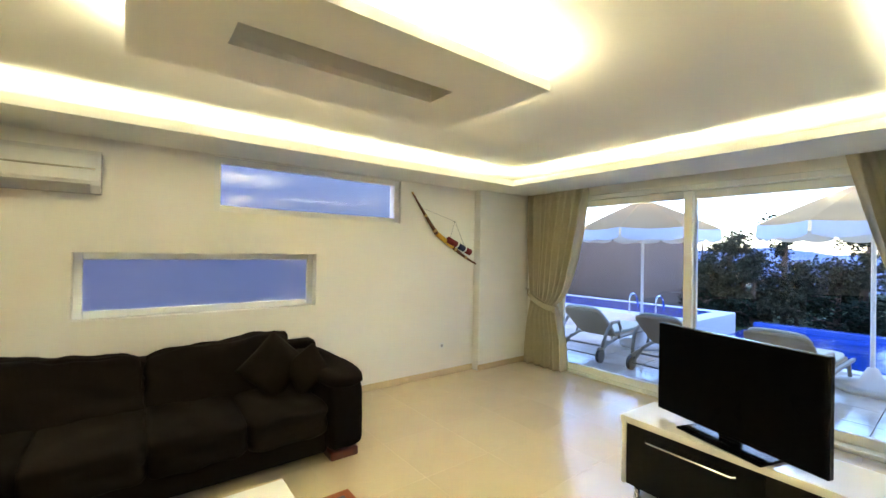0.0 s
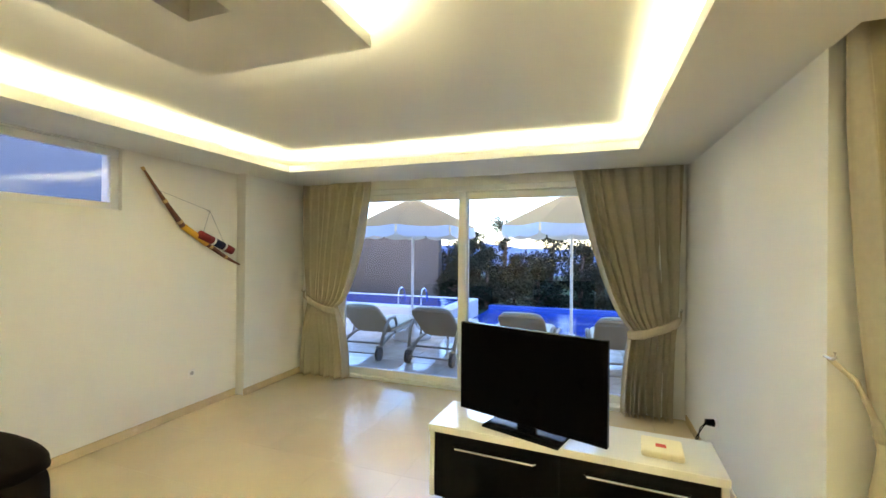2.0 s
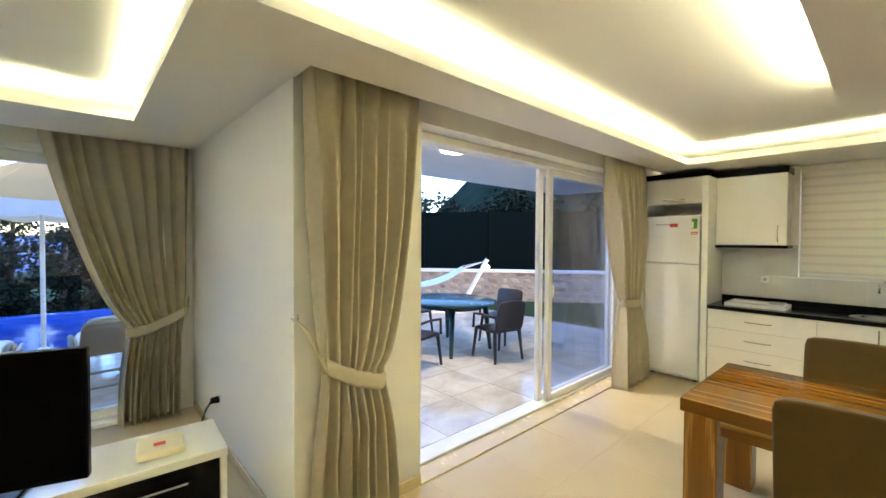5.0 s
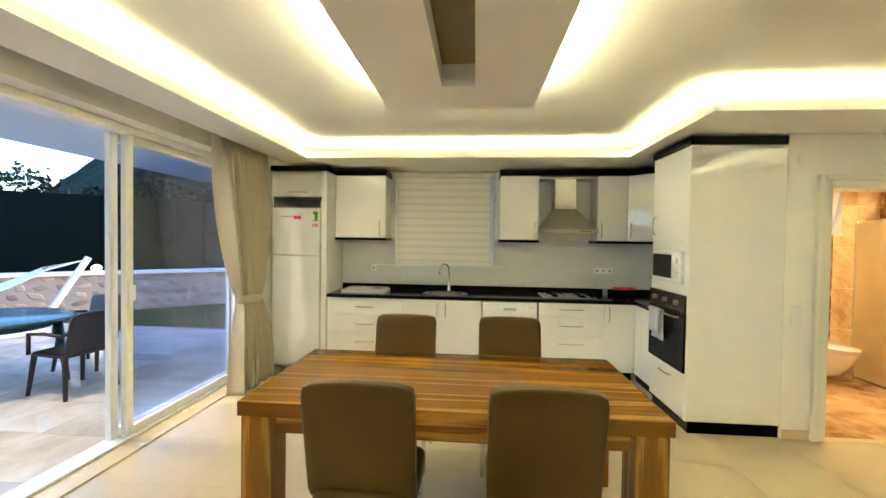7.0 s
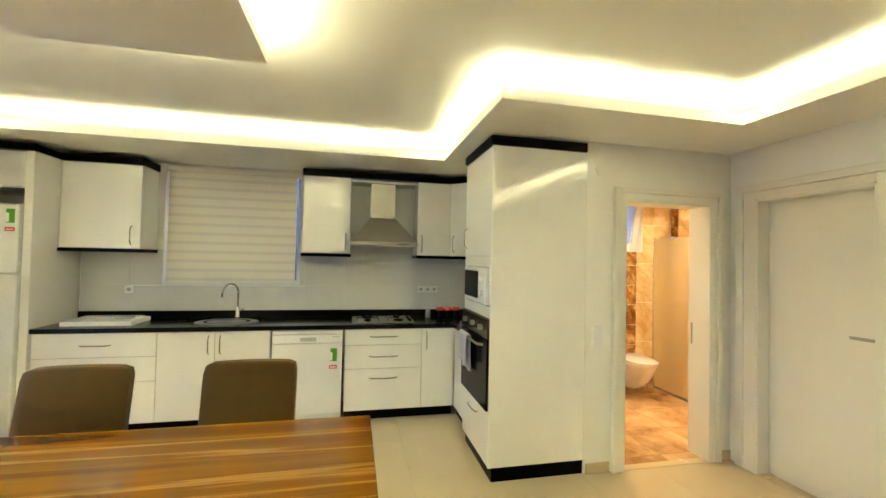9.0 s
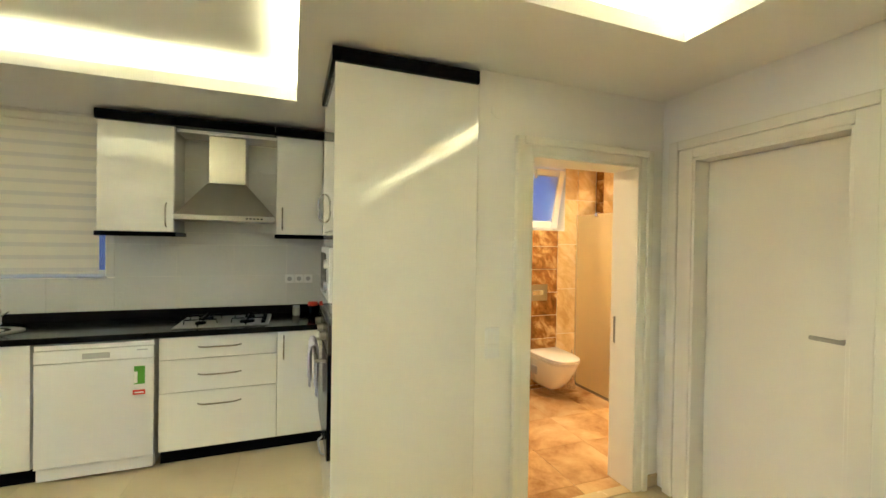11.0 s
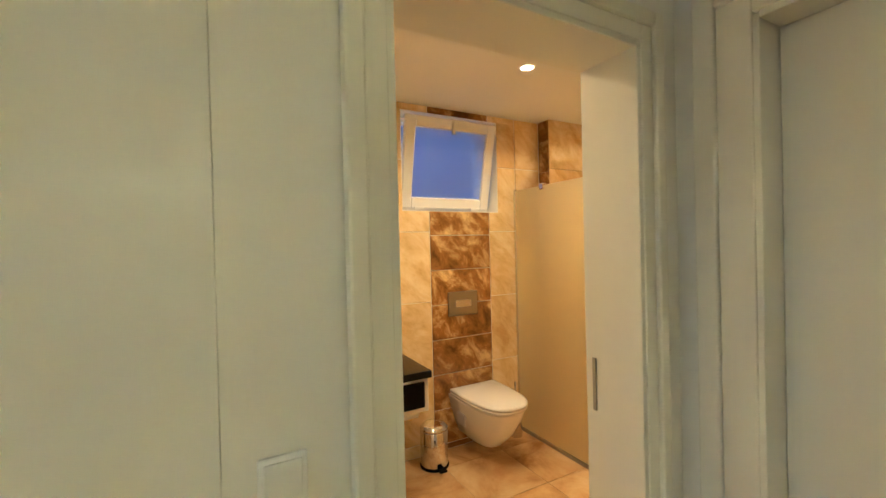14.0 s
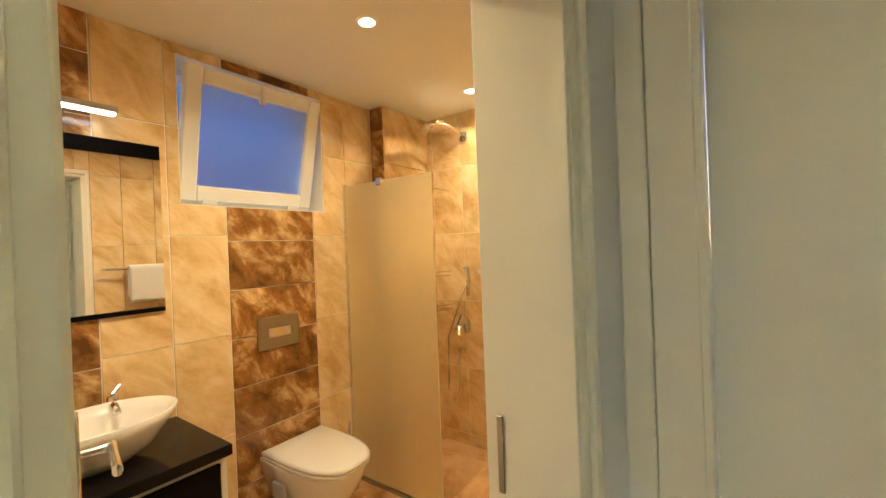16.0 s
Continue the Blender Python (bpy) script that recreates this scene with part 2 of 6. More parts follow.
M_PLASTIC_DARK = material("dark_rattan", (.020, .013, .010), .5, var=.3, scale=60, bump=.4, bump_scale=200)
M_WHITE = material("white_plaster", (.78, .77, .74), .7, var=.05, scale=2, bump=.2)


def wall_y(name, y0, y1, x0, x1, z0, z1, holes, mat, label):
    """A wall along x with rectangular openings (x0, x1, z0, z1)."""
    return wall_grid(name, (y0, y1), x0, x1, z0, z1, holes, mat, label, False)


def wall_x(name, x0, x1, y0, y1, z0, z1, holes, mat, label):
    return wall_grid(name, (x0, x1), y0, y1, z0, z1, holes, mat, label, True)


def wall_grid(name, thick, u0, u1, z0, z1, holes, mat, label, along_y):
    us = sorted({u0, u1, *[h[0] for h in holes], *[h[1] for h in holes]})
    bm = bmesh.new()
    for a, b in zip(us, us[1:]):
        zs = [z0]
        for h in sorted([h for h in holes if h[0] <= a and h[1] >= b], key=lambda h: h[2]):
            zs += [h[2], h[3]]
        zs.append(z1)
        for lo, hi in zip(zs[::2], zs[1::2]):
            if hi - lo > 1e-4:
                if along_y:
                    box(bm, *thick, a, b, lo, hi)
                else:
                    box(bm, a, b, *thick, lo, hi)
    bmesh.ops.remove_doubles(bm, verts=bm.verts[:], dist=1e-5)
    seen, dead = {}, []
    for f in bm.faces:
        key = tuple(round(c, 4) for c in f.calc_center_median()) + (round(f.calc_area(), 4),)
        if key in seen:
            dead += [f, seen[key]]
        seen[key] = f
    bmesh.ops.delete(bm, geom=list(set(dead)), context='FACES')
    return structure(name, bm, mat, label, "wall")


# ---------------------------------------------------------------- walls
HT = 2.75
wall_y("wall_south", -4.92, -4.66, -4.76, 4.2, -.1, HT, [(-1.36, .51, 1.0, 1.525), (-2.36, -.42, 1.90, 2.40)], M_WALL, "white painted wall with two narrow window niches")
wall_x("wall_pool", -4.76, -4.50, -4.66, -.15, -.1, HT, [(-4.10, -.42, -.1, 2.33)], M_WALL, "white painted wall round the pool doors")
wall_y("wall_spur", -.15, .10, -4.76, -2.10, -.1, HT, [], M_WALL, "white painted side wall between the two glass doors")
wall_x("wall_terrace", -2.42, -2.10, .10, 5.05, -.1, HT, [(.68, 3.90, -.1, 2.345)], M_WALL, "white painted wall round the terrace door")
wall_y("wall_kitchen", 4.78, 5.05, -2.10, 2.72, -.1, HT, [(-.74, .53, 1.21, 2.395)], M_WALL, "white wall behind the kitchen units")
wall_x("wall_partition", 2.725, 2.85, 3.18, 5.05, -.1, HT, [], M_WALL, "white painted partition beside the tall unit")
wall_y("wall_bathroom_door", 3.0, 3.18, 2.725, 4.0, -.1, HT, [(3.02, 3.81, -.1, 2.005)], M_WALL, "white painted wall with the bathroom doorway")
wall_x("wall_east", 4.0, 4.2, -4.66, 3.18, -.1, HT, [(2.05, 2.79, -.1, 2.03)], M_WALL, "white painted wall with a closed door")
wall_y("wall_bath_back", 4.719, 5.05, 2.85, 5.70, -.1, HT, [(3.79, 4.56, 1.665, 2.33)], M_WALL, "bathroom outer wall with a small window")
wall_x("wall_bath_end", 5.439, 5.70, 3.18, 4.725, -.1, HT, [], M_WALL, "bathroom end wall behind the shower")
wall_y("wall_bath_front", 3.0, 3.18, 4.2, 5.70, -.1, HT, [], M_WALL, "bathroom front wall")
structure("wall_pier", B(-4.50, -3.533, -4.66, -4.545, 0, ZC + .04), M_WALL, "shallow white wall pier beside the pool doors", "wall")

# ceilings: main slab, soffit ring, bathroom
def slab(outline, z0, z1):
    """A level slab over a many-cornered plan."""
    bm = bmesh.new()
    lo, hi = ([bm.verts.new((x, y, z)) for x, y in outline] for z in (z0, z1))
    bm.faces.new(lo[::-1])
    bm.faces.new(hi)
    for k in range(len(lo)):
        j = (k + 1) % len(lo)
        bm.faces.new((lo[k], lo[j], hi[j], hi[k]))
    return bm


structure("ceiling", slab([(-4.76, -4.92), (5.70, -4.92), (5.70, 5.05), (-2.42, 5.05), (-2.42, .10), (-4.76, .10)], ZM, ZM + .15), M_CEIL, "white painted main ceiling", "ceiling")
TRAY = [(-3.61, -4.035), (3.44, -4.035), (3.44, 2.405), (1.84, 2.405), (1.84, 3.876), (-1.545, 3.876), (-1.545, -.66), (-3.61, -.66)]


def soffit():
    bm = bmesh.new()
    t = .035
    for x0, x1, y0, y1 in ((-4.50, 4.0, -4.66, -4.035), (-4.36, -3.61, -4.035, -.66), (-4.36, -1.90, -.66, -.15), (-1.90, -1.545, -.66, 4.78),
                           (-1.545, 2.72, 3.876, 4.78), (1.84, 2.72, 2.405, 3.876), (2.72, 3.44, 2.405, 3.0), (3.44, 4.0, -4.035, 3.0)):
        box(bm, x0, x1, y0, y1, ZC, ZC + t)
    return bm


tagged(part("ceiling_soffit", soffit(), M_CEIL, None, "white lowered ceiling border that hides the light strips"), category="ceiling", kind="structure")


for n_, a in enumerate(((-4.375, -4.36, -4.545, -.16), (-1.915, -1.90, -.15, 4.15))):
    structure("trim_recess_%d" % (n_ + 1), B(*a, ZC + .001, ZM - .001), M_CEIL, "board closing the curtain recess", "trim")
structure("trim_recess_3", B(-2.10, -1.915, -.15, -.14, ZC + .001, ZM - .001), M_CEIL, "board closing the curtain recess", "trim")


def lip(bm):
    """The upstand round the tray."""
    n = len(TRAY)
    ins, outs = [], []
    for i in range(n):
        p, a, b = Vector(TRAY[i]), Vector(TRAY[i - 1]), Vector(TRAY[(i + 1) % n])
        d1, d2 = (p - a).normalized(), (b - p).normalized()
        n1, n2 = Vector((d1.y, -d1.x)), Vector((d2.y, -d2.x))
        ins.append(p + .003 * (n1 + n2))
        outs.append(p + .02 * (n1 + n2))
    for i in range(n):
        j = (i + 1) % n
        q = [ins[i], ins[j], outs[j], outs[i]]
        lo = [bm.verts.new((v.x, v.y, ZC + .036)) for v in q]
        hi = [bm.verts.new((v.x, v.y, ZC + .07)) for v in q]
        bm.faces.new(lo[::-1])
        bm.faces.new(hi)
        for k in (0, 2):
            bm.faces.new((lo[k], lo[(k + 1) % 4], hi[(k + 1) % 4], hi[k]))
    return bm


structure("trim_cove_lip", lip(bmesh.new()), M_CEIL, "white upstand edge of the ceiling cove", "trim")
structure("ceiling_bathroom", B(2.85, 5.45, 3.18, 4.725, 2.38, 2.41), M_CEIL, "white bathroom ceiling", "ceiling")


def strip_lamp(p, q, inward, watts=COVE_WATTS, lean=.45, z=ZC + .045, color=COVE_COLOR):
    """A strip of light diodes lying in the cove from p to q, leaning inward."""
    p, q = Vector((*p, z)), Vector((*q, z))
    d = bpy.data.lights.new("cove_strip", 'AREA')
    d.shape, d.size, d.size_y = 'RECTANGLE', (q - p).length, .03
    d.energy, d.color = watts * (q - p).length, color
    ob = new("cove_strip_light", d)
    up = (Vector((0, 0, 1)) + lean * Vector((*inward, 0))).normalized()
    x = (q - p).normalized()
    zax = -up
    yax = zax.cross(x).normalized()
    m = Matrix((x, yax, zax)).transposed().to_4x4()
    m.translation = (p + q) / 2
    ob.matrix_world = m
    return ob


nT = len(TRAY)
for i in range(nT):
    a, b = Vector(TRAY[i]), Vector(TRAY[(i + 1) % nT])
    d = (b - a).normalized()
    out = Vector((d.y, -d.x))
    strip_lamp(a + .055 * out, b + .055 * out, -out)


def ceiling_raft(x0, x1, y0, y1, slot, axis):
    """A lowered ceiling panel with a lit rim and a long slot."""
    ob = thing("ceiling_raft", ((x0 + x1) / 2, (y0 + y1) / 2, ZC), "lowered white ceiling panel with a recessed slot and lit rim", "ceiling panel", "lowered ceiling panels")
    cx, cy = (x0 + x1) / 2, (y0 + y1) / 2
    sx0, sx1, sy0, sy1 = slot
    bm = bmesh.new()
    ring(bm, (x0 - cx, x1 - cx, y0 - cy, y1 - cy), (sx0 - cx, sx1 - cx, sy0 - cy, sy1 - cy), 0, .03)
    part("panel_board", bm, M_CEIL, ob)
    bm = bmesh.new()
    ring(bm, (x0 - cx + .002, x1 - cx - .002, y0 - cy + .002, y1 - cy - .002), (x0 - cx + .014, x1 - cx - .014, y0 - cy + .014, y1 - cy - .014), .031, .05)
    part("rim", bm, M_CEIL, ob)
    k = .2
    bm = bmesh.new()
    ring(bm, (x0 + k - cx, x1 - k - cx, y0 + k - cy, y1 - k - cy), (sx0 - .001 - cx, sx1 + .001 - cx, sy0 - .001 - cy, sy1 + .001 - cy), .031, ZM - ZC - .001)
    part("core", bm, M_CEIL, ob)
    part("slot_back", B(sx0 - cx, sx1 - cx, sy0 - cy, sy1 - cy, .125, .135), M_SLOT, ob, "dark taupe board backing the slot")
    for p, q, o in (((x0 + .03, y0 + .05), (x1 - .03, y0 + .05), (0, -1)), ((x0 + .03, y1 - .05), (x1 - .03, y1 - .05), (0, 1)),
                    ((x0 + .05, y0 + .08), (x0 + .05, y1 - .08), (-1, 0)), ((x1 - .05, y0 + .08), (x1 - .05, y1 - .08), (1, 0))):
        strip_lamp(p, q, o, watts=COVE_WATTS * 1.2, lean=.45)
    return ob


ceiling_raft(-1.53, .19, -2.77, -1.87, (-1.155, -.14, -2.40, -2.20), "x")
ceiling_raft(-.295, .66, -.35, 2.32, (.09, .28, .05, 1.91), "y")

# ---------------------------------------------------------------- floors
structure("floor", slab([(-4.50, -4.66), (4.20, -4.66), (4.20, 4.78), (-2.30, 4.78), (-2.30, -.15), (-4.50, -.15)], -.10, -.006), M_GROUT, "cream stone tile floor with fine joints", "floor")
structure("floor_bathroom", B(2.85, 5.45, 3.0, 4.725, -.0055, -.003), M_GROUT, "bathroom floor of warm beige tiles", "floor")


def baseboard(name, x0, x1, y0, y1):
    structure(name, B(x0, x1, y0, y1, 0, .075, .004, 1), M_BASE, "thin beige stone baseboard", "baseboard")


baseboard("baseboard_1", -3.521, 4.0, -4.66, -4.648)
baseboard("baseboard_2", -4.45, -3.521, -4.545, -4.533)
baseboard("baseboard_3", -4.44, -2.088, -.162, -.15)
baseboard("baseboard_4", -2.10, -2.088, -.15, .68)
baseboard("baseboard_5", -2.10, -2.088, 3.90, 4.15)
baseboard("baseboard_6", 2.735, 2.93, 2.988, 3.0)
baseboard("baseboard_7", 3.905, 4.0, 2.988, 3.0)
baseboard("baseboard_8", 3.988, 4.0, -4.64, 1.95)


def pane(name, bm, parent, mat=None):
    ob = part(name, bm, mat or M_GLASS, parent)
    ob.visible_shadow = False
    return ob


def sash(parent, x0, x1, y0, y1, z0, z1, w=.07, name="sash", mat=M_PVC, gmat=None):
    """A glazed leaf standing along y."""
    bm = bmesh.new()
    for a, b, c, d in ((y0, y0 + w, z0, z1), (y1 - w, y1, z0, z1), (y0 + w, y1 - w, z0, z0 + w), (y0 + w, y1 - w, z1 - w, z1)):
        box(bm, x0, x1, a, b, c, d, .006, 1)
    s = part(name, bm, mat, parent)
    xm = (x0 + x1) / 2
    pane("pane", B(xm - .003, xm + .003, y0 + w - .005, y1 - w + .005, z0 + w - .005, z1 - w + .005), s, gmat)
    return s


# pool doors
d1 = tagged(thing("door_1", (0, 0, 0), "white framed sliding glass doors to the pool terrace", "door"), kind="structure")
bm = bmesh.new()
for a, b, c, d in ((-4.10, -4.03, -.02, 2.33), (-.49, -.42, -.02, 2.33), (-4.03, -.49, -.02, .035), (-4.03, -.49, 2.27, 2.33)):
    box(bm, -4.70, -4.51, a, b, c, d, .006, 1)
part("door_frame", bm, M_PVC, d1)
sash(d1, -4.60, -4.545, -4.03, -2.35, .035, 2.27, .085, gmat=M_HAZY)
sash(d1, -4.67, -4.615, -2.42, -.49, .035, 2.27, .085)
# terrace doors
d2 = tagged(thing("door_2", (0, 0, 0), "white framed sliding glass door, half open, to the dining terrace", "door"), kind="structure")
bm = bmesh.new()
for a, b, c, d in ((.68, .75, -.02, 2.345), (3.83, 3.90, -.02, 2.345), (.75, 3.83, -.02, .03), (.75, 3.83, 2.285, 2.345)):
    box(bm, -2.41, -2.25, a, b, c, d, .006, 1)
part("door_frame", bm, M_PVC, d2)
sash(d2, -2.395, -2.345, 2.34, 3.83, .03, 2.285, .065, gmat=M_TINT)
s = sash(d2, -2.325, -2.275, 2.40, 3.83, .03, 2.285, .065, gmat=M_TINT)
bm = bmesh.new()
box(bm, -2.275, -2.262, 2.418, 2.448, 1.02, 1.20, .006)
box(bm, -2.262, -2.235, 2.423, 2.443, 1.05, 1.17, .008)
part("handle", bm, M_PVC, s, "white pull handle")
structure("sill_terrace", B(-2.25, -2.085, .68, 3.90, -.005, .012, .004, 1), M_BASE, "beige stone threshold strip", "sill")


def niche_window(n, x0, x1, z0, z1, yf, gmat, label):
    w = tagged(thing("window_%d" % n, (0, 0, 0), label, "window"), kind="structure")
    k = .06
    bm = bmesh.new()
    for a, b, c, d in ((x0, x0 + k, z0, z1), (x1 - k, x1, z0, z1), (x0 + k, x1 - k, z0, z0 + k), (x0 + k, x1 - k, z1 - k, z1)):
        box(bm, a, b, yf - .05, yf, c, d, .005, 1)
    part("window_frame", bm, M_PVC, w)
    pane("pane", B(x0 + k - .004, x1 - k + .004, yf - .03, yf - .022, z0 + k - .004, z1 - k + .004), w, gmat)
    return w


niche_window(1, -2.36, -.42, 1.90, 2.40, -4.70, M_GLASS, "narrow high window with a white frame and clear blue dusk glass")
niche_window(2, -1.36, .51, 1.0, 1.525, -4.76, M_FROST, "narrow low window niche with frosted glass and white frame")


def casing_y(parent, x0, x1, z1, y, yb, w=.09):
    """Door lining and casing in a wall along x: opening x0..x1."""
    bm = bmesh.new()
    box(bm, x0 - w, x0 - w * .55, y - .034, y + .001, 0, z1 + w, .006)
    box(bm, x1 + w * .55, x1 + w, y - .034, y + .001, 0, z1 + w, .006)
    box(bm, x0 - w * .55, x1 + w * .55, y - .034, y + .001, z1 + w * .55, z1 + w, .006)
    box(bm, x0 - w * .54, x0, y - .022, y + .001, 0, z1 + w * .54, .004)
    box(bm, x1, x1 + w * .54, y - .022, y + .001, 0, z1 + w * .54, .004)
    box(bm, x0, x1, y - .022, y + .001, z1, z1 + w * .54, .004)
    part("casing", bm, M_DOOR, parent)
    bm = bmesh.new()
    box(bm, x0 - .012, x0 + .016, y - .018, yb, 0, z1 - .001, .002, 1)
    box(bm, x1 - .016, x1 + .012, y - .018, yb, 0, z1 - .001, .002, 1)
    box(bm, x0 + .016, x1 - .016, y - .018, yb, z1 - .016, z1 + .004, .002, 1)
    part("lining", bm, M_DOOR, parent)


d3 = tagged(thing("door_3", (0, 0, 0), "cream painted bathroom door frame with the leaf swung inward", "door"), kind="structure")
casing_y(d3, 3.03, 3.80, 1.995, 2.995, 3.185)
# leaf, hinged at the partition side and swung into the bathroom
leaf = part("leaf", B(0, .04, 0, .76, .01, 1.985, .004, 1), M_DOOR, d3)
leaf.matrix_world = pose(3.05, 3.19, 0, 0, 0, -11.5)
bm = bmesh.new()
cyl(bm, (.04, .70, 1.01), (.100, .70, 1.01), .009)
box(bm, .090, .108, .55, .71, .998, 1.022, .008)
box(bm, .04, .046, .68, .72, .90, 1.10, .003, 1)
part("door_handle", bm, M_CHROME, leaf, "chrome lever handle")
bm = bmesh.new()
box(bm, 3.779, 3.7845, 3.142, 3.156, .88, 1.05, .001, 1)
part("strike_plate", bm, M_STEEL, d3, "steel strike plate")

d4 = tagged(thing("door_4", (0, 0, 0), "closed cream painted interior door with a straight lever", "door"), kind="structure")
bm = bmesh.new()
box(bm, 3.966, 4.001, 2.87, 2.93, 0, 2.13, .006)
box(bm, 3.966, 4.001, 1.92, 1.98, 0, 2.13, .006)
box(bm, 3.966, 4.001, 1.98, 2.87, 2.075, 2.13, .006)
box(bm, 3.978, 4.001, 2.78, 2.869, 0, 2.074, .004)
box(bm, 3.978, 4.001, 1.981, 2.06, 0, 2.074, .004)
box(bm, 3.978, 4.001, 2.06, 2.78, 2.02, 2.074, .004)
part("casing", bm, M_DOOR, d4)
bm = bmesh.new()
box(bm, 3.985, 4.16, 2.765, 2.795, 0, 2.015, .002, 1)
box(bm, 3.985, 4.16, 2.045, 2.075, 0, 2.015, .002, 1)
box(bm, 3.985, 4.16, 2.075, 2.765, 2.0, 2.03, .002, 1)
part("lining", bm, M_DOOR, d4)
lf = part("leaf", B(4.09, 4.13, 2.077, 2.763, .008, 1.998, .003, 1), M_DOOR, d4)
bm = bmesh.new()
cyl(bm, (4.09, 2.12, 1.10), (4.04, 2.12, 1.10), .009)
box(bm, 4.03, 4.045, 2.10, 2.23, 1.09, 1.11, .006)
part("door_handle", bm, M_STEEL, lf, "brushed steel lever")
sw = thing("light_switch", (2.82, 3.0, .98), "white double rocker light switch on the wall", "switch")
part("plate", B(-.042, .042, -.009, 0, -.082, .082, .004), M_PVC, sw)
part("rocker", B(-.032, .032, -.014, -.009, .006, .072, .003), M_PVC, sw)
part("rocker", B(-.032, .032, -.014, -.009, -.072, -.006, .003), M_PVC, sw)
structure("sill_door", B(4.0, 4.17, 2.06, 2.78, -.005, .003, .001, 1), M_BASE, "beige stone door sill", "sill")

# ---------------------------------------------------------------- kitchen
def bow_handle(parent, p, length, axis, out, rise=.028):
    """A bowed chrome bar handle centred at p."""
    a, o, p = Vector(axis), Vector(out), Vector(p)
    pts = []
    for k in range(13):
        t = k / 12 - .5
        pts.append(p + a * t * length + o * rise * (1 - (2 * t) ** 6) + o * .004)
    return part("handle", tube(bmesh.new(), pts, .0055), M_HANDLE, parent, "bowed chrome handle", True)


def front(parent, x0, x1, z0, z1, y, name="door", handle=None, mat=None, thick=.018):
    """A lacquered front facing the room, with its handle."""
    g = .0018
    f = part(name, B(x0 + g, x1 - g, y, y + thick, z0 + g, z1 - g, .002, 1), mat or M_LACQUER, parent)
    if handle:
        (hx, hz), length, ax = handle
        bow_handle(f, (hx, y, hz), length, ax, (0, -1, 0))
    return f


# fridge housing
hs_ = thing("fridge_housing", (-1.8, 4.5, 0), "white glossy tall housing with a flap cabinet over the fridge", "cabinet")


def rel(ob):
    """Parts given in room coordinates: undo the parent's place."""
    inv = ob.matrix_world.inverted()
    for c in ob.children_recursive:
        if c.parent == ob:
            c.matrix_parent_inverse = inv


bm = bmesh.new()
box(bm, -1.485, -1.425, 4.17, 4.775, 0, 2.315, .002, 1)
box(bm, -2.09, -2.07, 4.19, 4.775, 0, 2.315, .002, 1)
box(bm, -2.07, -1.485, 4.205, 4.775, 2.02, 2.315, .002, 1)
part("body", bm, M_LACQUER, hs_)
front(hs_, -2.07, -1.487, 2.025, 2.313, 4.185, "flap", ((-1.78, 2.07), .22, (1, 0, 0)))
part("cornice", B(-2.09, -1.425, 4.15, 4.77, 2.316, 2.375, .003, 1), M_BLACK, hs_, "black cornice strip")
rel(hs_)

fr = thing("fridge", (-1.78, 4.45, 0), "white two-door fridge freezer with stickers on the upper door", "fridge")
part("body", B(-2.055, -1.50, 4.20, 4.75, .02, 1.885, .01), M_FRIDGE, fr)
for z0, z1, nm in ((.06, 1.335, "door"), (1.345, 1.885, "freezer_door")):
    part(nm, B(-2.06, -1.495, 4.135, 4.197, z0, z1, .012, 3), M_FRIDGE, fr, "smooth white door")
M_GREEN = material("green_sticker", (.08, .34, .025), .5)
M_RED = material("red_sticker", (.65, .05, .03), .5)
M_GREY = material("grey_print", (.42, .42, .44), .5)
M_PALE = material("pale_sticker", (.85, .85, .82), .5)


def energy_label(parent, x, y, z, s=1.0):
    part("energy_label", B(x - .028 * s, x + .028 * s, y - .0015, y - .0005, z - .055 * s, z + .055 * s), M_GREEN, parent, "green printed energy label")
    part("label_number", B(x - .027 * s, x - .010 * s, y - .0025, y - .0016, z - .048 * s, z + .022 * s), M_PALE, parent)
    part("red_label", B(x - .034 * s, x + .03 * s, y - .0015, y - .0005, z - .12 * s, z - .09 * s), M_RED, parent, "small red sticker")
    part("red_label_bar", B(x - .026 * s, x + .022 * s, y - .0025, y - .0016, z - .110 * s, z - .102 * s), M_PALE, parent)


energy_label(fr, -1.545, 4.135, 1.79)
part("red_label", B(-1.80, -1.715, 4.1335, 4.1345, 1.755, 1.795), M_RED, fr, "small red sticker")
part("name_bar", B(-1.95, -1.80, 4.1335, 4.1345, 1.778, 1.792), M_GREY, fr, "grey printed bar")
for x in (-2.0, -1.55):
    for y in (4.25, 4.70):
        part("foot", cyl(bmesh.new(), (x, y, 0), (x, y, .022), .02), M_BLACK, fr)
rel(fr)


def base_unit(x0, x1, label, fronts, group="base units"):
    """A floor cabinet: carcass, black plinth and fronts (name, x0, x1, z0, z1, handle)."""
    ob = thing("base_cabinet", ((x0 + x1) / 2, 4.5, 0), label, "cabinet", group)
    part("body", B(x0 + .001, x1 - .001, 4.222, 4.775, .10, .855), M_LACQUER, ob)
    part("plinth", B(x0, x1, 4.26, 4.28, 0, .10), M_BLACK, ob, "black plinth")
    for nm, a, b, c, d, h in fronts:
        front(ob, a, b, c, d, 4.202, nm, h)
    rel(ob)
    return ob


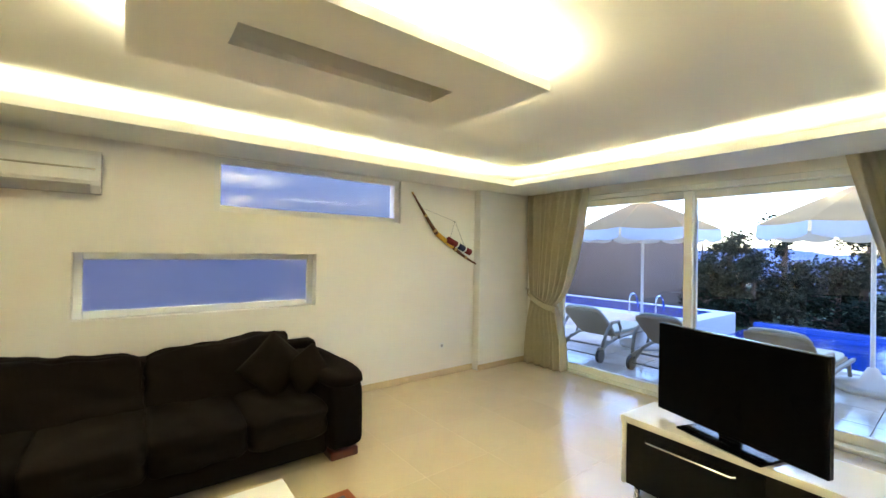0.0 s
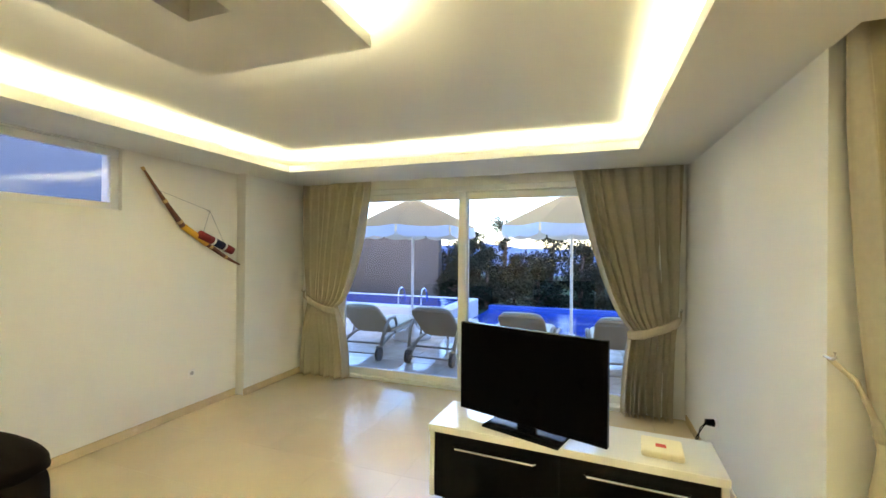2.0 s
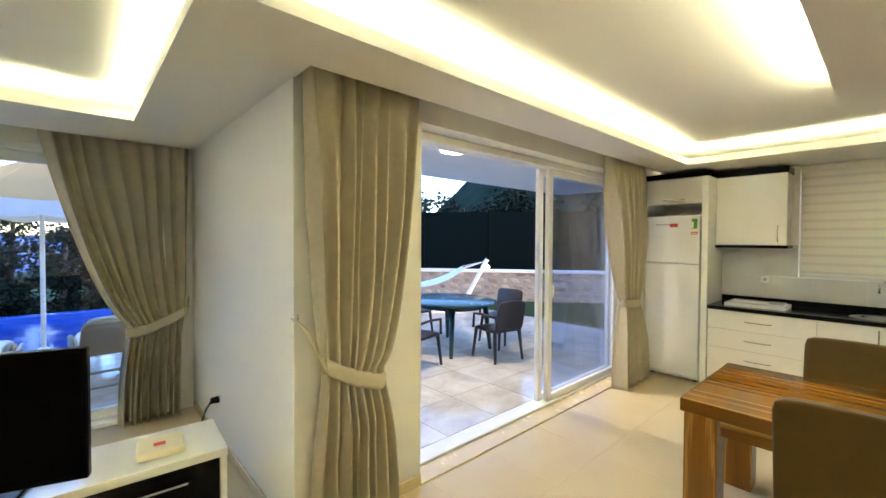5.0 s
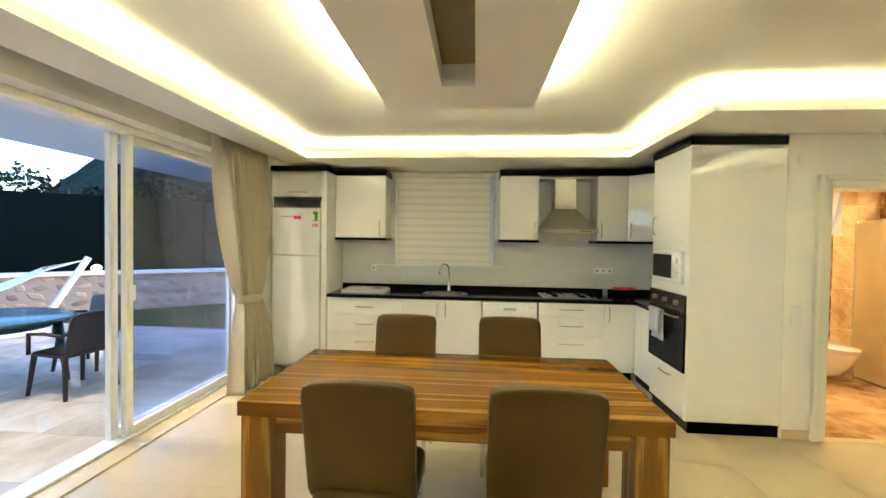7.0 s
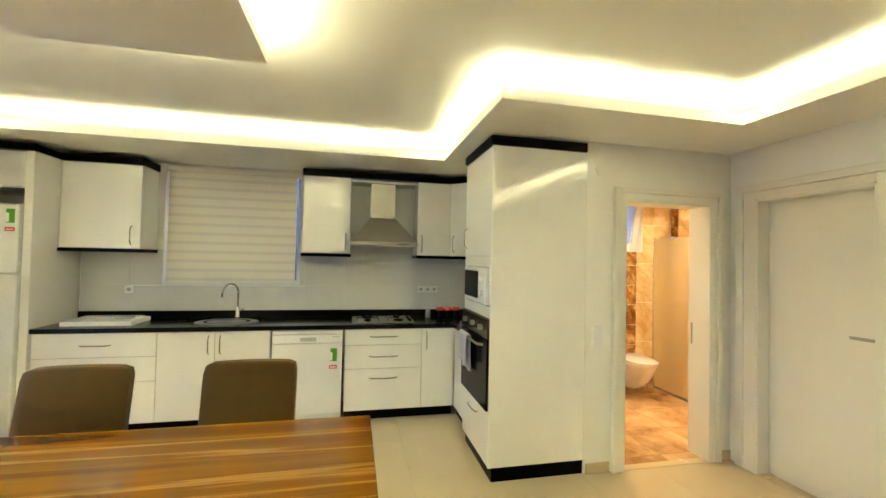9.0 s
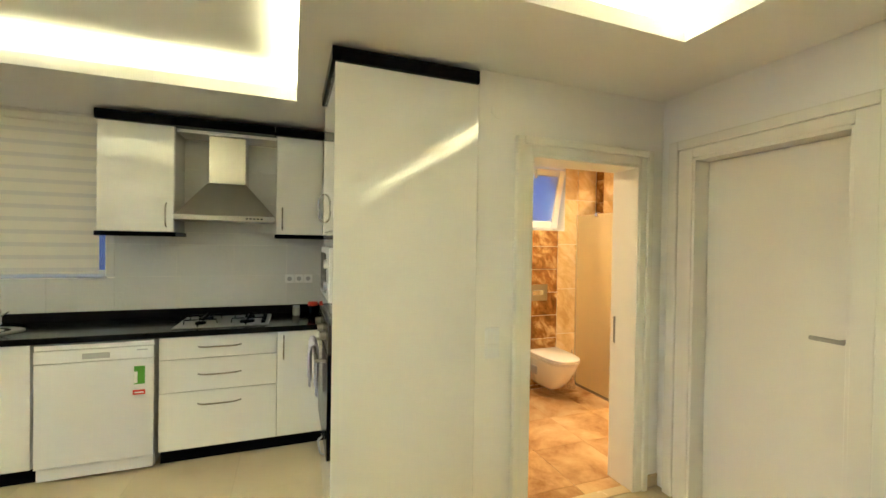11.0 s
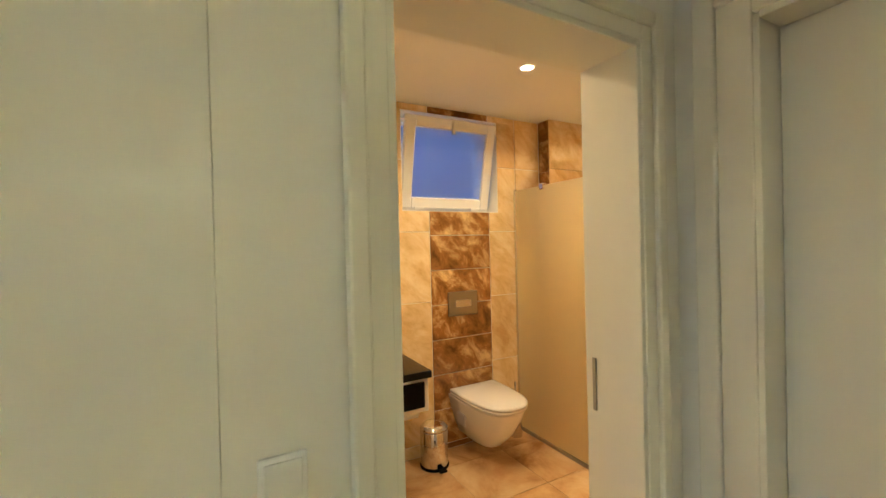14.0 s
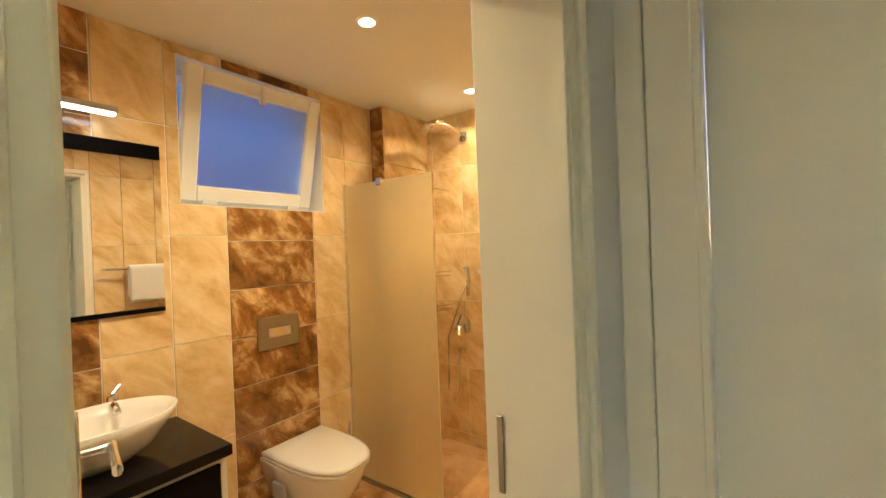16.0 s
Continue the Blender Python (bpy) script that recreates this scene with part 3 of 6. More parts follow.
X = (1, 0, 0)
Z = (0, 0, 1)
base_unit(-1.42, -.53, "white glossy drawer unit with bow handles under the worktop",
          [("drawer", -1.42, -.53, z0, z1, ((-.975, hz), .22, X)) for z0, z1, hz in ((.655, .855, .755), (.45, .655, .555), (.10, .45, .35))])
base_unit(-.53, .365, "white glossy sink unit with two doors",
          [("door", -.53, -.083, .10, .855, ((-.13, .74), .16, Z)), ("door", -.083, .365, .10, .855, ((-.036, .74), .16, Z))])
base_unit(1.012, 1.73, "white glossy drawer unit under the gas hob",
          [("drawer", 1.012, 1.73, z0, z1, ((1.37, hz), .26, X)) for z0, z1, hz in ((.705, .855, .785), (.485, .705, .60), (.10, .485, .40))])
base_unit(1.73, 2.05, "narrow white glossy corner cabinet with one door", [("door", 1.73, 2.05, .10, .855, ((1.775, .74), .17, Z))])
ob = thing("base_cabinet", (2.4, 3.95, 0), "white glossy return cabinet between corner and oven tower", "cabinet", "base units")
part("body", B(2.072, 2.72, 3.675, 4.22, .10, .855), M_LACQUER, ob)
part("door", B(2.054, 2.071, 3.68, 4.20, .102, .853, .002, 1), M_LACQUER, ob)
part("plinth", B(2.10, 2.12, 3.675, 4.26, 0, .10), M_BLACK, ob, "black plinth")
rel(ob)

dw = thing("dishwasher", (.69, 4.5, 0), "white built-under dishwasher with a green energy label", "dishwasher")
part("body", B(.385, .99, 4.225, 4.77, .02, .85), M_FRIDGE, dw)
part("door", B(.383, .992, 4.185, 4.224, .10, .735, .006), M_FRIDGE, dw)
part("control_panel", B(.383, .992, 4.182, 4.224, .738, .815, .006), M_FRIDGE, dw)
part("top_strip", B(.383, .992, 4.19, 4.224, .818, .848, .003), M_FRIDGE, dw)
part("plinth", B(.39, .985, 4.205, 4.224, .02, .097), M_FRIDGE, dw)
part("grip", B(.62, .76, 4.1785, 4.1815, .755, .79, .001, 1), M_GREY, dw, "recessed pale grey grip")
part("name_bar", B(.90, .96, 4.1800, 4.1815, .79, .797), M_GREY, dw)
energy_label(dw, .915, 4.185, .63, 1.05)
rel(dw)

# worktop
wt = thing("worktop", (.6, 4.5, .858), "polished black granite worktop with a low upstand", "worktop")
bm = bmesh.new()
box(bm, -1.424, 2.72, 4.18, 4.778, .858, .897, .003, 1)
box(bm, 2.035, 2.72, 3.672, 4.18, .858, .897, .003, 1)
part("slab", bm, M_GRANITE, wt)
part("upstand", B(-1.424, 2.72, 4.76, 4.779, .898, .965, .002, 1), M_GRANITE, wt)
part("upstand", B(2.704, 2.722, 3.672, 4.759, .898, .965, .002, 1), M_GRANITE, wt)
rel(wt)


def wall_unit(x0, x1, label, hx, z0=1.555, z1=2.31, group="wall units", end=None):
    ob = thing("wall_cabinet", ((x0 + x1) / 2, 4.62, z0), label, "cabinet", group)
    part("body", B(x0, x1, 4.485, 4.775, z0, z1, .002, 1), M_LACQUER, ob)
    front(ob, x0, x1, z0, z1, 4.465, "door", ((hx, z0 + .12), .17, Z))
    part("base_board", B(x0 - .01, (end or x1) + .012, 4.455, 4.775, z0 - .032, z0 - .001, .002, 1), M_BLACK, ob, "black base board")
    part("cornice", B(x0 - .01, (end or x1) + .012, 4.445, 4.775, z1 + .001, z1 + .068, .003, 1), M_BLACK, ob, "black cornice")
    rel(ob)
    return ob


wall_unit(-1.422, -.80, "white glossy wall cabinet with black cornice and base", -.87)
wall_unit(.58, 1.03, "white glossy wall cabinet beside the cooker hood", .985)
wall_unit(1.705, 2.05, "white glossy wall cabinet beside the cooker hood", 1.75)
# corner wall cabinet with a slanted door
ob = thing("wall_cabinet", (2.4, 4.5, 1.555), "white glossy corner wall cabinet with a slanted door", "cabinet", "wall units")


def corner_prism(bm, z0, z1, k=0.0):
    pts = [(2.052, 4.775), (2.052, 4.47 - k), (2.37 - k, 4.15), (2.715, 4.15), (2.715, 4.775)]
    lo, hi = [[bm.verts.new((x, y, z)) for x, y in pts] for z in (z0, z1)]
    bm.faces.new(lo[::-1])
    bm.faces.new(hi)
    for i in range(5):
        bm.faces.new((lo[i], lo[(i + 1) % 5], hi[(i + 1) % 5], hi[i]))
    return bm


part("body", corner_prism(bmesh.new(), 1.555, 2.31), M_LACQUER, ob)
part("base_board", corner_prism(bmesh.new(), 1.523, 1.554, .012), M_BLACK, ob, "black base board")
part("cornice", corner_prism(bmesh.new(), 2.311, 2.378, .02), M_BLACK, ob, "black cornice")
bow_handle(ob, (2.085, 4.425, 1.68), .17, Z, (-.7, -.7, 0))
rel(ob)
# bridge above the hood
ob = thing("hood_bridge", (1.37, 4.6, 2.27), "white panel with black cornice bridging the cooker hood", "cabinet")
part("panel", B(1.032, 1.703, 4.52, 4.775, 2.285, 2.31, .002, 1), M_LACQUER, ob)
part("cornice", B(1.043, 1.692, 4.445, 4.775, 2.3115, 2.378, .003, 1), M_BLACK, ob, "black cornice")
rel(ob)

hood = thing("cooker_hood", (1.37, 4.5, 1.64), "brushed steel chimney cooker hood", "cooker hood")
bm = bmesh.new()
lo = [bm.verts.new(v) for v in ((1.045, 4.40, 1.682), (1.70, 4.40, 1.682), (1.70, 4.775, 1.682), (1.045, 4.775, 1.682))]
hi = [bm.verts.new(v) for v in ((1.225, 4.55, 1.93), (1.485, 4.55, 1.93), (1.485, 4.775, 1.93), (1.225, 4.775, 1.93))]
for i in range(4):
    bm.faces.new((lo[i], lo[(i + 1) % 4], hi[(i + 1) % 4], hi[i]))
bm.faces.new(lo[::-1])
bm.faces.new(hi)
part("canopy", bm, M_STEEL, hood)
part("rim", B(1.043, 1.702, 4.395, 4.775, 1.645, 1.681, .002, 1), M_STEEL, hood)
part("chimney", B(1.23, 1.48, 4.555, 4.775, 1.931, 2.284, .002, 1), M_STEEL, hood)
for k in range(5):
    part("button", B(1.50 + .025 * k, 1.515 + .025 * k, 4.392, 4.3945, 1.658, 1.668), M_BLACK, hood)
rel(hood)

# window and blind
kw = tagged(thing("window_3", (0, 0, 0), "kitchen window in a white frame behind the blind", "window"), kind="structure")
bm = bmesh.new()
for a, b, c, d in ((-.74, -.69, 1.21, 2.395), (.48, .53, 1.21, 2.395), (-.69, .48, 1.21, 1.26), (-.69, .48, 2.345, 2.395)):
    box(bm, a, b, 4.89, 4.94, c, d, .004, 1)
part("window_frame", bm, M_PVC, kw)
pane("pane", B(-.69, .48, 4.912, 4.918, 1.26, 2.345), kw)
M_BLIND = material("blind_fabric", (.88, .85, .75), .8, var=.03, bump=.2, bump_scale=300, trans=0.0)
M_SHEER = material("blind_sheer", (.76, .74, .68), .8, var=.03, trans=.12)
bl = thing("zebra_blind", (-.1, 4.76, 1.22), "cream zebra roller blind, let down over the kitchen window", "blind")
part("cassette", B(-.735, .52, 4.765, 4.84, 2.335, 2.39, .012), M_BLIND, bl)
nb = 12
for k in range(nb):
    z1 = 2.345 - k * (1.09 / nb)
    z0 = z1 - 1.09 / nb
    part("slat", B(-.722, .475, 4.8065, 4.8085, z0 + .03, z1), M_BLIND, bl)
    part("sheer_slat", B(-.722, .475, 4.809, 4.810, z0, z0 + .03), M_SHEER, bl)
part("bottom_bar", B(-.724, .477, 4.80, 4.816, 1.238, 1.257, .004), M_BLIND, bl)
rel(bl)

# sink, tap, hob, rack, canisters, sockets
sk = thing("sink", (-.06, 4.45, .897), "round brushed steel sink set into the worktop", "sink")
part("rim", lathe(bmesh.new(), [(.13, .006), (.2, .003), (.235, .0005), (.235, .004), (.215, .008), (.2, .009), (.18, .006), (.13, .0065)], (0, 0, 0), 32, 1.15, .82), M_STEEL, sk, "", True)
# Nearly flat black disc stands in for the shade inside the steel bowl.
part("bowl", lathe(bmesh.new(), [(.02, .0035), (.13, .0035), (.175, .0075), (.17, .0078), (.12, .0045), (.02, .0042)], (0, 0, 0), 32, 1.15, .82), M_BLACK, sk, "steel basin with its shade painted black", True)
tp = thing("kitchen_tap", (-.03, 4.68, .897), "tall chrome swan-neck kitchen tap", "tap")
part("base", lathe(bmesh.new(), [(.028, 0), (.028, .02), (.02, .03), (.018, .10), (.012, .115)], (0, 0, 0), 16), M_CHROME, tp, "", True)
part("spout", tube(bmesh.new(), [(0, 0, .1), (0, 0, .26)] + [(-.055 + .055 * math.cos(a), -.06 + .06 * math.cos(a), .26 + .085 * math.sin(a)) for a in [math.pi * k / 10 for k in range(1, 11)]] + [(-.11, -.12, .22)], .011, 10), M_CHROME, tp, "", True)
part("lever", tube(bmesh.new(), [(.015, 0, .07), (.06, -.01, .10)], .006), M_CHROME, tp)
hb = thing("gas_hob", (1.37, 4.47, .898), "steel gas hob with four burners and black grates", "hob")
part("plate", B(-.30, .30, -.22, .22, 0, .008, .003, 1), M_STEEL, hb)
for bx, by, r in ((-.15, -.1, .035), (.15, -.1, .05), (-.15, .1, .05), (.15, .1, .035)):
    bn = part("burner", lathe(bmesh.new(), [(r, .008), (r, .022), (r * .7, .028), (.004, .028)], (bx, by, 0), 20), M_BLACK, hb)
    bm = bmesh.new()
    for k in range(4):
        a = k * math.pi / 2
        box(bm, bx + .02 * math.cos(a) - .004, bx + .02 * math.cos(a) + .004, by - .004, by + .004, .034, .040)
        tube(bm, [(bx + .02 * math.cos(a), by + .02 * math.sin(a), .038), (bx + .10 * math.cos(a), by + .10 * math.sin(a), .038), (bx + .105 * math.cos(a), by + .105 * math.sin(a), .008)], .005, 6)
    part("grate", bm, M_BLACK, bn)
for k in range(4):
    part("knob", lathe(bmesh.new(), [(.016, .008), (.014, .028), (.002, .029)], (.26, -.15 + .08 * k, 0), 12), M_BLACK, hb)
rk = thing("dish_rack", (-1.03, 4.47, .898), "white plastic dish drainer tray with a rack", "dish rack")
bm = bmesh.new()
ring(bm, (-.26, .26, -.17, .17), (-.245, .245, -.155, .155), .0, .034)
box(bm, -.246, .246, -.156, .156, .0, .008)
part("tray", bm, M_PVC, rk)
bm = bmesh.new()
for k in range(15):
    x = -.22 + k * .0314
    tube(bm, [(x, -.15, .03), (x, -.14, .048), (x, .14, .048), (x, .15, .03)], .003, 6)
part("rack", bm, M_PVC, rk)
part("cutlery_cup", B(.12, .24, -.15, -.05, .050, .072, .01), M_GREY, rk)
cs = thing("spice_canisters", (2.08, 4.62, .898), "row of dark spice jars with red lids", "jars")
for k in range(3):
    j = part("jar", lathe(bmesh.new(), [(.036, 0), (.04, .01), (.04, .065), (.034, .075)], (-.09 + .09 * k, 0, 0), 18), M_BLACK, cs, "", True)
    part("lid", lathe(bmesh.new(), [(.039, .075), (.041, .08), (.041, .10), (.036, .105)], (-.09 + .09 * k, 0, 0), 18), M_RED, j, "red plastic lid")
gj = thing("glass_jar", (1.86, 4.62, .898), "small glass jar with a grey lid", "jar")
part("jar", lathe(bmesh.new(), [(.026, 0), (.028, .01), (.028, .055), (.024, .062)], (0, 0, 0), 16), M_STEEL, gj, "", True)
part("lid", lathe(bmesh.new(), [(.027, .062), (.027, .078), (.02, .08)], (0, 0, 0), 16), M_GREY, gj)


def socket(p, rz, n=1, label="white wall socket"):
    ob = thing("wall_socket", p, label, "socket", "wall sockets", rz)
    for k in range(n):
        x = (k - (n - 1) / 2) * .075
        f = part("plate", B(x - .036, x + .036, -.008, 0, -.036, .036, .004), M_PVC, ob)
        part("insert", cyl(bmesh.new(), (x, -.0082, 0), (x, -.0095, 0), .019), M_GREY, f, "round grey insert")
    return ob


socket((1.88, 4.779, 1.185), 0, 3, "row of three white wall sockets over the worktop")
socket((-1.02, 4.779, 1.17), 0, 1, "white wall socket over the worktop")

# tall oven tower
tw = thing("oven_tower", (2.36, 3.33, 0), "tall white glossy cabinet holding microwave and oven", "cabinet")
part("body", B(2.022, 2.722, 3.02, 3.67, .10, 2.325), M_LACQUER, tw)
part("side_panel", B(2.0, 2.7243, 2.999, 3.0185, .10, 2.325, .002, 1), M_LACQUER, tw, "large plain glossy side panel")
part("plinth", B(2.03, 2.722, 3.012, 3.67, 0, .099), M_BLACK, tw, "black plinth")
part("cornice", B(1.985, 2.722, 2.985, 3.67, 2.3265, 2.392, .003, 1), M_BLACK, tw, "black cornice")


def side_front(name, y0, y1, z0, z1, mat, x=2.002, label=""):
    return part(name, B(x, 2.021, y0 + .0015, y1 - .0015, z0 + .0015, z1 - .0015, .002, 1), mat, tw, label)


d = side_front("door", 3.02, 3.67, 1.555, 2.325, M_LACQUER)
bow_handle(d, (2.002, 3.60, 1.70), .17, Z, (-1, 0, 0))
side_front("filler", 3.02, 3.67, 1.475, 1.552, M_LACQUER)
side_front("filler", 3.02, 3.67, 1.115, 1.20, M_LACQUER)
d = side_front("drawer", 3.02, 3.67, .10, .475, M_LACQUER)
bow_handle(d, (2.002, 3.345, .40), .22, (0, 1, 0), (-1, 0, 0))
rel(tw)
mw = thing("microwave", (2.2, 3.34, 1.202), "white built-in microwave with a dark window", "microwave")
part("body", B(1.99, 2.021, 3.10, 3.64, 1.203, 1.472, .006), M_FRIDGE, mw)
part("window", B(1.986, 1.9895, 3.26, 3.62, 1.235, 1.44, .002, 1), M_BLACK, mw, "dark glass window")
for k in range(2):
    part("dial", cyl(bmesh.new(), (1.99, 3.17, 1.28 + .11 * k), (1.972, 3.17, 1.28 + .11 * k), .022), M_PVC, mw)
rel(mw)
M_OVEN = material("smoked_steel", (.09, .075, .065), .2, metal=.6)
ov = thing("oven", (2.2, 3.34, .48), "black glass built-in oven with a steel control strip", "oven")
part("door", B(1.982, 2.021, 3.012, 3.668, .482, .968, .004), M_BLACK, ov)
part("control_panel", B(1.984, 2.021, 3.012, 3.668, .972, 1.112, .004), M_OVEN, ov, "smoky steel control strip")
for k in range(3):
    part("knob", cyl(bmesh.new(), (1.984, 3.13 + .2 * k, 1.045), (1.955, 3.13 + .2 * k, 1.045), .021), M_STEEL, ov)
part("bar_handle", tube(bmesh.new(), [(1.982, 3.10, .925), (1.94, 3.10, .93), (1.94, 3.58, .93), (1.982, 3.58, .925)], .009), M_STEEL, ov)
rel(ov)


def draped_towel(name, loc, w, front_len, back_len, mat, label, rz=0.0, gap=.014):
    """A folded towel hung over a bar at loc."""
    ob = thing(name, loc, label, "towel", "", rz)
    bm = bmesh.new()
    n, rows = 18, []
    prof = [(-gap, -front_len + front_len * k / 10) for k in range(11)] + [(-gap * .6, .012), (0, .016), (gap * .6, .012)] + [(gap, -back_len * k / 8) for k in range(9)]
    for i in range(n + 1):
        u = i / n - .5
        rows.append([bm.verts.new((u * w, dy + .006 * math.sin(9 * u + z * 8) * (1 if z < -.02 else 0), z)) for dy, z in prof])
    for a, b in zip(rows, rows[1:]):
        for k in range(len(prof) - 1):
            bm.faces.new((a[k], b[k], b[k + 1], a[k + 1]))
    t = part("cloth", bm, mat, ob, "", True)
    sd = t.modifiers.new("solid", 'SOLIDIFY')
    sd.thickness = .008
    return ob


M_TOWEL_L = material("lilac_towel", (.52, .50, .58), .9, var=.08, bump=.8, bump_scale=500)
M_TOWEL = material("white_towel", (.80, .78, .76), .9, var=.05, bump=.8, bump_scale=500)
draped_towel("kitchen_towel", (1.94, 3.42, .937), .22, .26, .2, M_TOWEL_L, "pale lilac tea towel hung over the oven handle", 90)

# ---------------------------------------------------------------- dining
tb = thing("dining_table", (.18, 1.872, 0), "walnut-striped wooden dining table with thick square legs", "table")
part("tabletop", B(-.99, .99, -.467, .467, .695, .765, .004), M_WOOD, tb)
part("apron", B(-.81, .81, -.445, -.42, .615, .694, .002, 1), M_WOOD, tb)
part("apron", B(-.81, .81, .42, .445, .615, .694, .002, 1), M_WOOD, tb)
for sx in (-1, 1):
    for sy in (-1, 1):
        lg = part("leg", B(-.347, .347, -.09, .09, -.075, .075, .004), M_WOOD, tb)
        lg.matrix_local = Matrix.Translation((sx * .895, sy * .39, .347)) @ pose(0, 0, 0, 0, 90, 0)
        lg.scale = (1, .82, 1)


def dining_chair(x, y, rz):
    ob = thing("dining_chair", (x, y, 0), "olive brown leatherette dining chair with chrome legs", "chair", "chairs round the table", rz)

    def lean(u):
        return Vector((0, .05 * u.z - .012 * math.cos(u.x * 1.5), .012 * (1 - u.x ** 2) if u.z > .9 else 0))
    part("backrest", puff(bmesh.new(), (0, .20, .70), (.228, .032, .255), 16, 10, lean), M_CHAIR, ob, "", True)
    part("seat", puff(bmesh.new(), (0, -.02, .445), (.225, .225, .045), 7, 10), M_CHAIR, ob, "", True)
    for sx in (-1, 1):
        for sy in (-1, 1):
            part("leg", tube(bmesh.new(), [(sx * .19, sy * .18, .41), (sx * .20, sy * .20, 0)], .014, 10), M_CHROME, ob, "chrome tube leg", True)
    part("seat_frame", B(-.2, .2, -.2, .2, .385, .405, .004), M_CHROME, ob)
    return ob


dining_chair(-.16, 1.41, 180)
ch = dining_chair(.585, 1.43, 180)
dining_chair(-.22, 2.42, 0)
dining_chair(.56, 2.43, 0)

# ---------------------------------------------------------------- living area
def curtain(loc, rz, top, tie, foot, z_tie, label, hook=None, folds=9, seed=1, height=2.50):
    """A pleated curtain tied back. top, tie, foot: (u0, u1) along the wall; local y points into the room."""
    ob = thing("curtain", loc, label, "curtain", "linen curtains", rz)
    bm = bmesh.new()
    rnd = random.Random(seed)
    nu, nv = folds * 18, 54
    cuts = [0.0]
    for _ in range(folds):
        cuts.append(cuts[-1] + rnd.uniform(.6, 1.5))
    cuts = [q / cuts[-1] for q in cuts]
    am = [rnd.uniform(.6, 1.2) for _ in range(folds + 1)]
    skew = [rnd.uniform(-.25, .25) for _ in range(folds + 1)]
    rows = []
    for j in range(nv + 1):
        z = height * (1 - j / nv) + .004
        if z > z_tie:
            s = (z - z_tie) / (height - z_tie)
            a = tie[0] + (top[0] - tie[0]) * s ** .5
            b = tie[1] + (top[1] - tie[1]) * s ** .62
            amp = .028 + .038 * max(0, math.sin(math.pi * min(1, s * 1.05))) ** .8
            loose = max(0, math.sin(math.pi * s)) ** .7
        else:
            s = (z_tie - z) / z_tie
            e = 1 - (1 - s) ** 2.2
            a, b = tie[0] + (foot[0] - tie[0]) * e, tie[1] + (foot[1] - tie[1]) * e
            amp = .028 + .044 * e
            loose = e
        row = []
        for i in range(nu + 1):
            u = i / nu
            uu = min(.9999, max(0, u + loose * .022 * math.sin(2.6 * z + 9 * u + seed) * math.sin(math.pi * u)))
            k = max(q for q in range(folds) if cuts[q] <= uu)
            f = (uu - cuts[k]) / (cuts[k + 1] - cuts[k])
            f += skew[k] * f * (1 - f)
            w = -math.cos(2 * math.pi * f)
            w = math.copysign(abs(w) ** .9, w)
            g = am[k] * f + am[(k + 1) % folds] * (1 - f)
            deep = amp * w * g + loose * .016 * math.sin(2 * math.pi * (k + f) * .5 + seed + .8 * z)
            crease = .0035 * noise.noise(Vector((u * 22, z * 3.2, seed))) + .005 * noise.noise(Vector((u * 7, z * 1.6, seed + 4)))
            belly = .03 * math.exp(-((z - z_tie + .25) / .16) ** 2) * math.sin(math.pi * u)
            row.append(bm.verts.new((a + (b - a) * u + .010 * math.sin(2 * math.pi * f) * loose, deep + crease + belly, z)))
        rows.append(row)
    for p, q in zip(rows, rows[1:]):
        for i in range(nu):
            bm.faces.new((p[i], p[i + 1], q[i + 1], q[i]))
    c = part("cloth", bm, M_CURTAIN, ob, "", True)
    sd = c.modifiers.new("solid", 'SOLIDIFY')
    sd.thickness = .004
    # tie band: a soft strap round the gathered cloth, higher toward the hook
    bm = bmesh.new()
    mid, hw = (tie[0] + tie[1]) / 2, (tie[1] - tie[0]) / 2 + .018
    up = 0 if hook is None else math.copysign(1, hook[0] - mid)
    rings = []
    for k in range(49):
        a = 2 * math.pi * (k % 48) / 48
        x, y = hw * math.cos(a), .064 * math.sin(a)
        z = z_tie + up * .08 * math.cos(a) - .02 * math.sin(a) ** 2
        ruck = [1 + .05 * noise.noise(Vector((math.cos(a) * 4, math.sin(a) * 4 + seed, 3 * q))) for q in range(5)]
        rings.append([bm.verts.new((mid + x * f * ruck[q], y * f * ruck[q], z + dz + .010 * noise.noise(Vector((math.cos(a) * 5, math.sin(a) * 5, seed)))))
                      for q, (f, dz) in enumerate(((.97, -.046), (1.03, -.024), (1.01, 0), (1.04, .024), (.98, .044)))])
    for p, q in zip(rings, rings[1:]):
        for i in range(4):
            bm.faces.new((p[i], q[i], q[i + 1], p[i + 1]))
    t = part("tie_band", bm, M_CURTAIN, ob, "", True)
    sd = t.modifiers.new("solid", 'SOLIDIFY')
    sd.thickness = .006
    if hook:
        hx, hy, hz = hook
        bm = bmesh.new()
        tube(bm, [(hx, hy - .03, hz), (hx, hy + .025, hz), (hx, hy + .045, hz + .012), (hx, hy + .04, hz + .03)], .006, 8)
        part("hook", bm, M_STEEL, ob)
        bm = bmesh.new()
        tube(bm, [(hx, hy, hz), ((hx + mid + up * hw) / 2, hy * .6 + .03, hz - .07), (mid + up * hw * .95, .03, z_tie + .06)], .010, 8)
        part("strap", bm, M_CURTAIN, ob)
    return ob


LC = "beige linen pleated curtain tied back"
